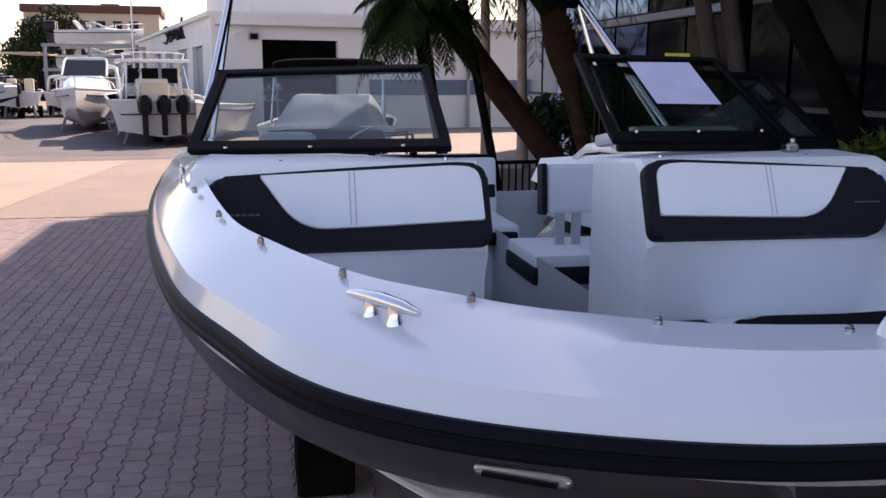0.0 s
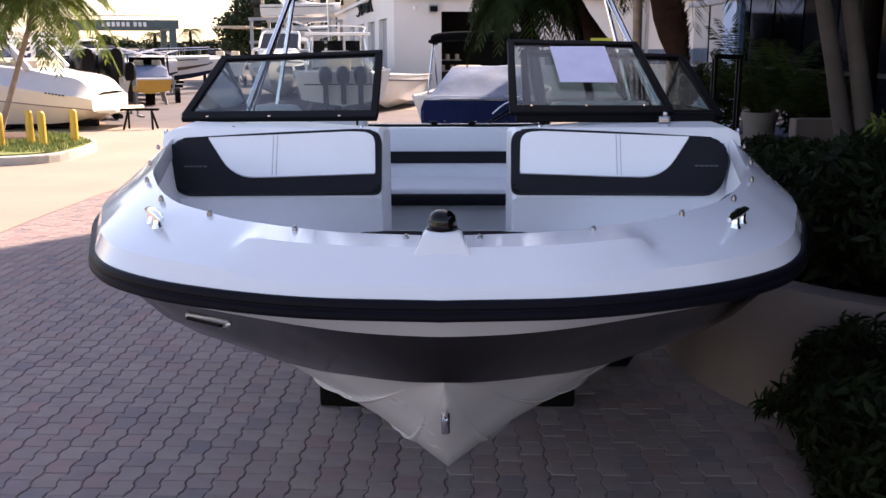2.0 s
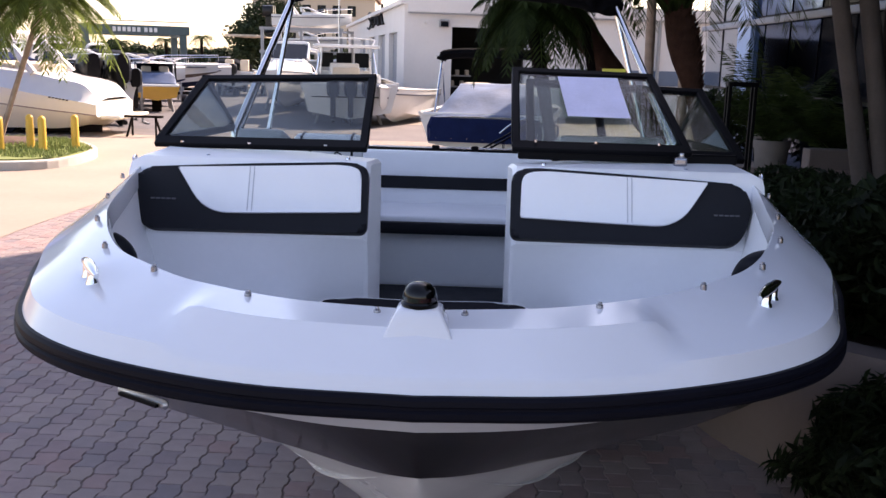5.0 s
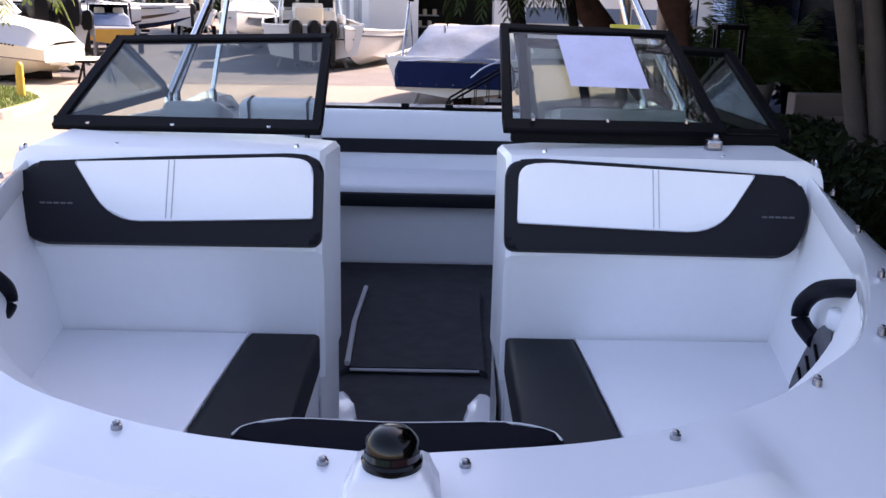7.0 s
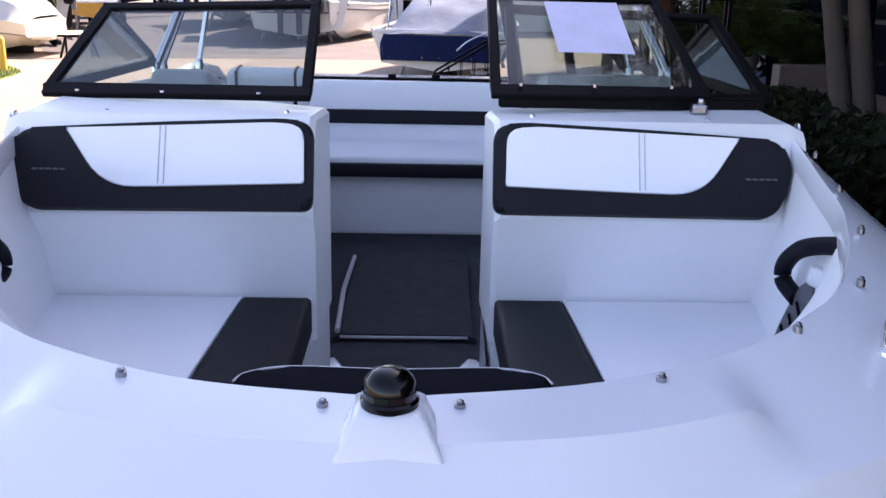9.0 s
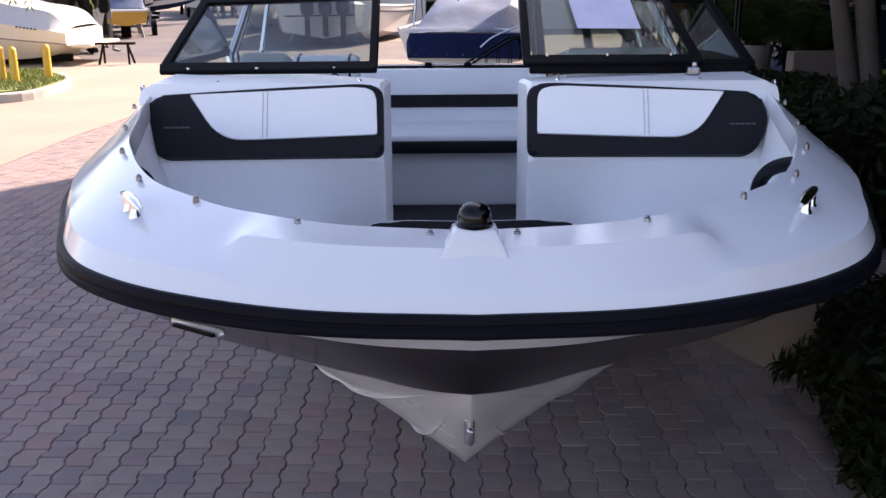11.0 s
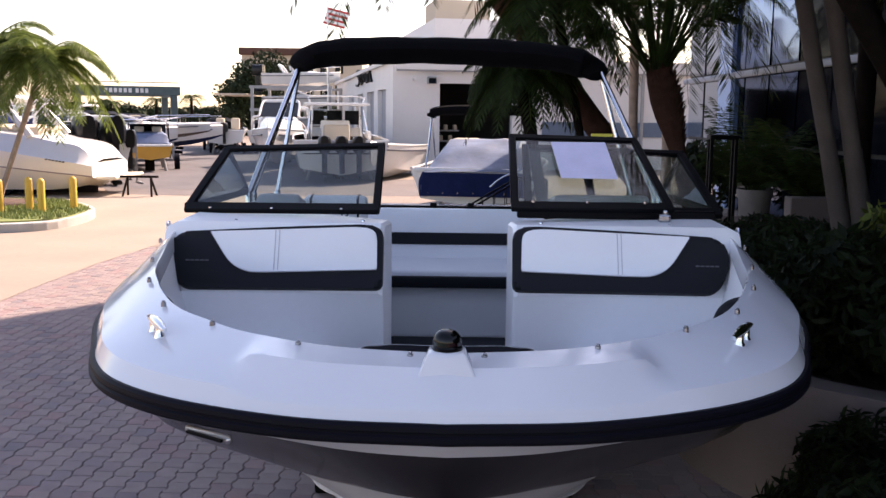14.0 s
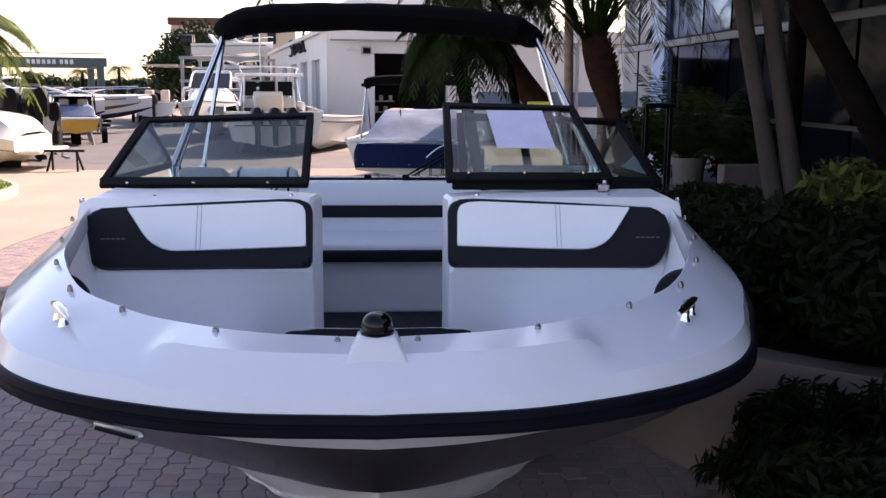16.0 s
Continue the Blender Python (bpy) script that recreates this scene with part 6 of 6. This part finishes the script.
for k in range(8):
    part("stock_box", box((1.3 + .18 * k, 1.55, 1.12 + .4 * (k % 2)), (.13, .2, .2), None, .01), M_BEIGE, shed)

# travel lift
lift = thing("travel_lift", "dark green steel travel lift spanning the yard", "hoist", at=(-16.35, 50.0, 0), rz=22)
for x in (0, -5.2):
    for y in (0, 6.0):
        part("leg", box((x, y, 1.55), (.38, .38, 3.1), None, .02), M_GREENST, lift)
        part("wheel", tube([(x - .2, y, .35), (x + .2, y, .35)], .35, 14), M_RUBBER, lift)
for y in (0, 6.0):
    part("top_beam", box((-2.6, y, 3.15), (5.9, .42, .50), None, .02), M_GREENST, lift)
for x in (0, -5.2):
    part("side_beam", box((x, 3, 3.0), (.3, 6, .35)), M_GREENST, lift)
for k in range(9):
    part("lettering_bar", box((-3.7 + .26 * k + (.12 if k > 5 else 0), -.23, 3.15), (.17, .02, .24)), M_BWHITE, lift)
part("guard_rail", tube([(-5.4, 0, 3.62), (.3, 0, 3.62)], .03, 6), M_GREENST, lift)

# dry rack with stacked boats
rack = thing("boat_rack", "grey steel dry rack holding stacked boats", "rack", at=(-11.6, 49.0, 0))
for x in (0, 2.2, 4.4):
    for y in (0, 5):
        part("post", box((x, y, 1.75), (.16, .16, 3.5)), M_STEELG, rack)
for z in (.9, 2.15, 3.42):
    for y in (0, 5):
        part("beam", box((2.2, y, z), (4.7, .14, .16)), M_STEELG, rack)
part("roof_sheet", box((-1.2, 2.5, 3.0), (1.8, 5, .1)), M_BEIGE, rack)
yard_boat("motorboat", "white motorboat on the top tier of the dry rack", (-11.4, 51.3, 3.5), -88, 4.5, 1.8, .72, M_BWHITE, None, .35, 2, 0, .5, stands=False)
yard_boat("motorboat", "white motorboat on a lower tier of the dry rack", (-11.4, 51.3, 2.24), -88, 4.2, 1.7, .66, M_BWHITE, None, .3, 0, 0, 0, stands=False)
yard_boat("motorboat", "white motorboat on a lower tier of the dry rack", (-11.4, 51.3, 1.0), -88, 4.2, 1.7, .66, M_BWHITE, None, 0, 0, 0, 0, stands=False)

# far apartment block and trees
apt = thing("apartment_building", "far beige apartment block with a brown roof", "building", at=(-19.3, 118, 0), rz=3)
apt.scale = (1, 1, .965)
part("wall", box((0, 0, 4.6), (14.6, 12, 9.2)), M_BEIGE, apt)
part("roof", box((0, 0, 9.6), (15.2, 13, .9), None, .1), M_BROWNROOF, apt)
part("roof_house", box((1.5, 0, 10.3), (2.0, 2, .6)), M_BROWNROOF, apt)
for i in range(6):
    for j in range(3):
        part("window", box((-4.5 + 1.8 * i, -6.03, 2.0 + 2.8 * j), (1.0, .08, 1.3)), M_DARKGLASS, apt)
far = thing("tree_belt", "dark green belt of far trees along the yard", "trees", kind="stuff")
rnd = random.Random(12)
blobs = []
for k in range(70):
    x = -60 + 1.0 * k
    h = rnd.uniform(1.9, 2.7)
    blobs.append((x, 78 + rnd.uniform(-3, 3), h * .5, 1.7, 1.6, h * .62))
leaves("foliage", blobs, .22, 75000, M_TREE, 8, far, 1.2)
bt = thing("broad_tree", "dark broad-leaved tree behind the dry rack", "tree")
part("trunk", tube([(-16.0, 70, 0), (-16.2, 70, 5)], [.35, .2], 8), M_TRUNKD, bt)
leaves("crown", [(-16.0 + 1.2 * q, 70 + rnd.uniform(-1, 1), 4.6 + .45 * q + rnd.uniform(-2.4, 1.2), 1.3, 1.2, .9) for q in [rnd.uniform(-1.8, 1.8) for _ in range(34)]], .13, 11000, M_TREE, 9, bt, 1.2)
for k, x in enumerate((-29.5, -25.6, -22.6)):
    palm("dark far palm in the tree belt", (x, 76, 0), (x, 76, 2.6 + .3 * k), .14, 18, 1.4, .45, 40 + k, M_TRUNKD, n=8)
fl = thing("flag", "red and white striped flag on a tall pole", "flag")
part("pole", tube([(-6.35, 42, 0), (-6.35, 42, 7.6)], .04, 8), M_ANNO, fl)
for k in range(7):
    part("stripe", box((0, 0, 0), (1.1, .02, .11), pose(-5.8 - .04 * k, 42, 6.9 - .11 * k, 0, 14, 0)), M_REDP if k % 2 == 0 else M_BWHITE, fl)

# ---- pavers of the shaded drive ----
CW, CL, ZIG = .118, .149, .0070
WAVE = ((.0, -1), (.18, -1), (.34, 1), (.66, 1), (.82, -1), (1.0, -1))


def paver_poly(cx, cy, odd):
    """Zigzag block that nests with its neighbours; odd columns are shifted by half a length."""
    g = .0026
    s = -1 if odd else 1
    ys = [cy + (u - .5) * (CL - 2 * g) for u, _ in WAVE]
    right = [(cx + CW / 2 - g + ZIG * v * s, y) for y, (_, v) in zip(ys, WAVE)]
    left = [(cx - CW / 2 + g + ZIG * v * s, y) for y, (_, v) in zip(ys, WAVE)]
    return right + left[::-1]


def paver_mesh(bm, cx, cy, odd, dz=0.0):
    p = paver_poly(cx, cy, odd)
    n = len(p)
    lo = [bm.verts.new((x, y, -.010)) for x, y in p]
    md = [bm.verts.new((x, y, -.0035 + dz)) for x, y in p]
    hi = [bm.verts.new((cx + (x - cx) * .93, cy + (y - cy) * .955, dz)) for x, y in p]
    bm.faces.new(hi)
    for k in range(n):
        j = (k + 1) % n
        bm.faces.new((lo[k], lo[j], md[j], md[k]))
        bm.faces.new((md[k], md[j], hi[j], hi[k]))


pm = []
for m_, odd in ((M_PAVER, 0), (M_PAVER, 1)):
    bm = bmesh.new()
    paver_mesh(bm, 0, 0, odd)
    me = bpy.data.meshes.new("paver")
    bm.to_mesh(me)
    bm.free()
    me.materials.append(m_)
    pm.append(me)
rnd = random.Random(77)
rest = bmesh.new()
ncol = int((PX1 - PX0) / CW)
nrow = int((PY1 - PY0) / CL)
count = 0
for i in range(ncol):
    for j in range(nrow):
        x = PX0 + CW * (i + .5)
        y = PY0 + CL * (j + .5) + (CL / 2 if i % 2 else 0)
        if y > PY1 - CL / 2:
            continue
        near = -1.5 < x < 1.3 and -1.7 < y < .95 and count < 300
        if near and -1.45 < y < .55 and -1.45 < x < .8:
            ob = new("paver", pm[i % 2])
            ob.parent = ground
            ob.location = (x, y, rnd.uniform(-.002, .0015))
            count += 1
        else:
            paver_mesh(rest, x, y, i % 2, rnd.uniform(-.002, .0015))
pr = part("paving_rest", rest, M_PAVERS, ground)
tagged(pr, "grey-mauve zigzag concrete pavers", kind="stuff")
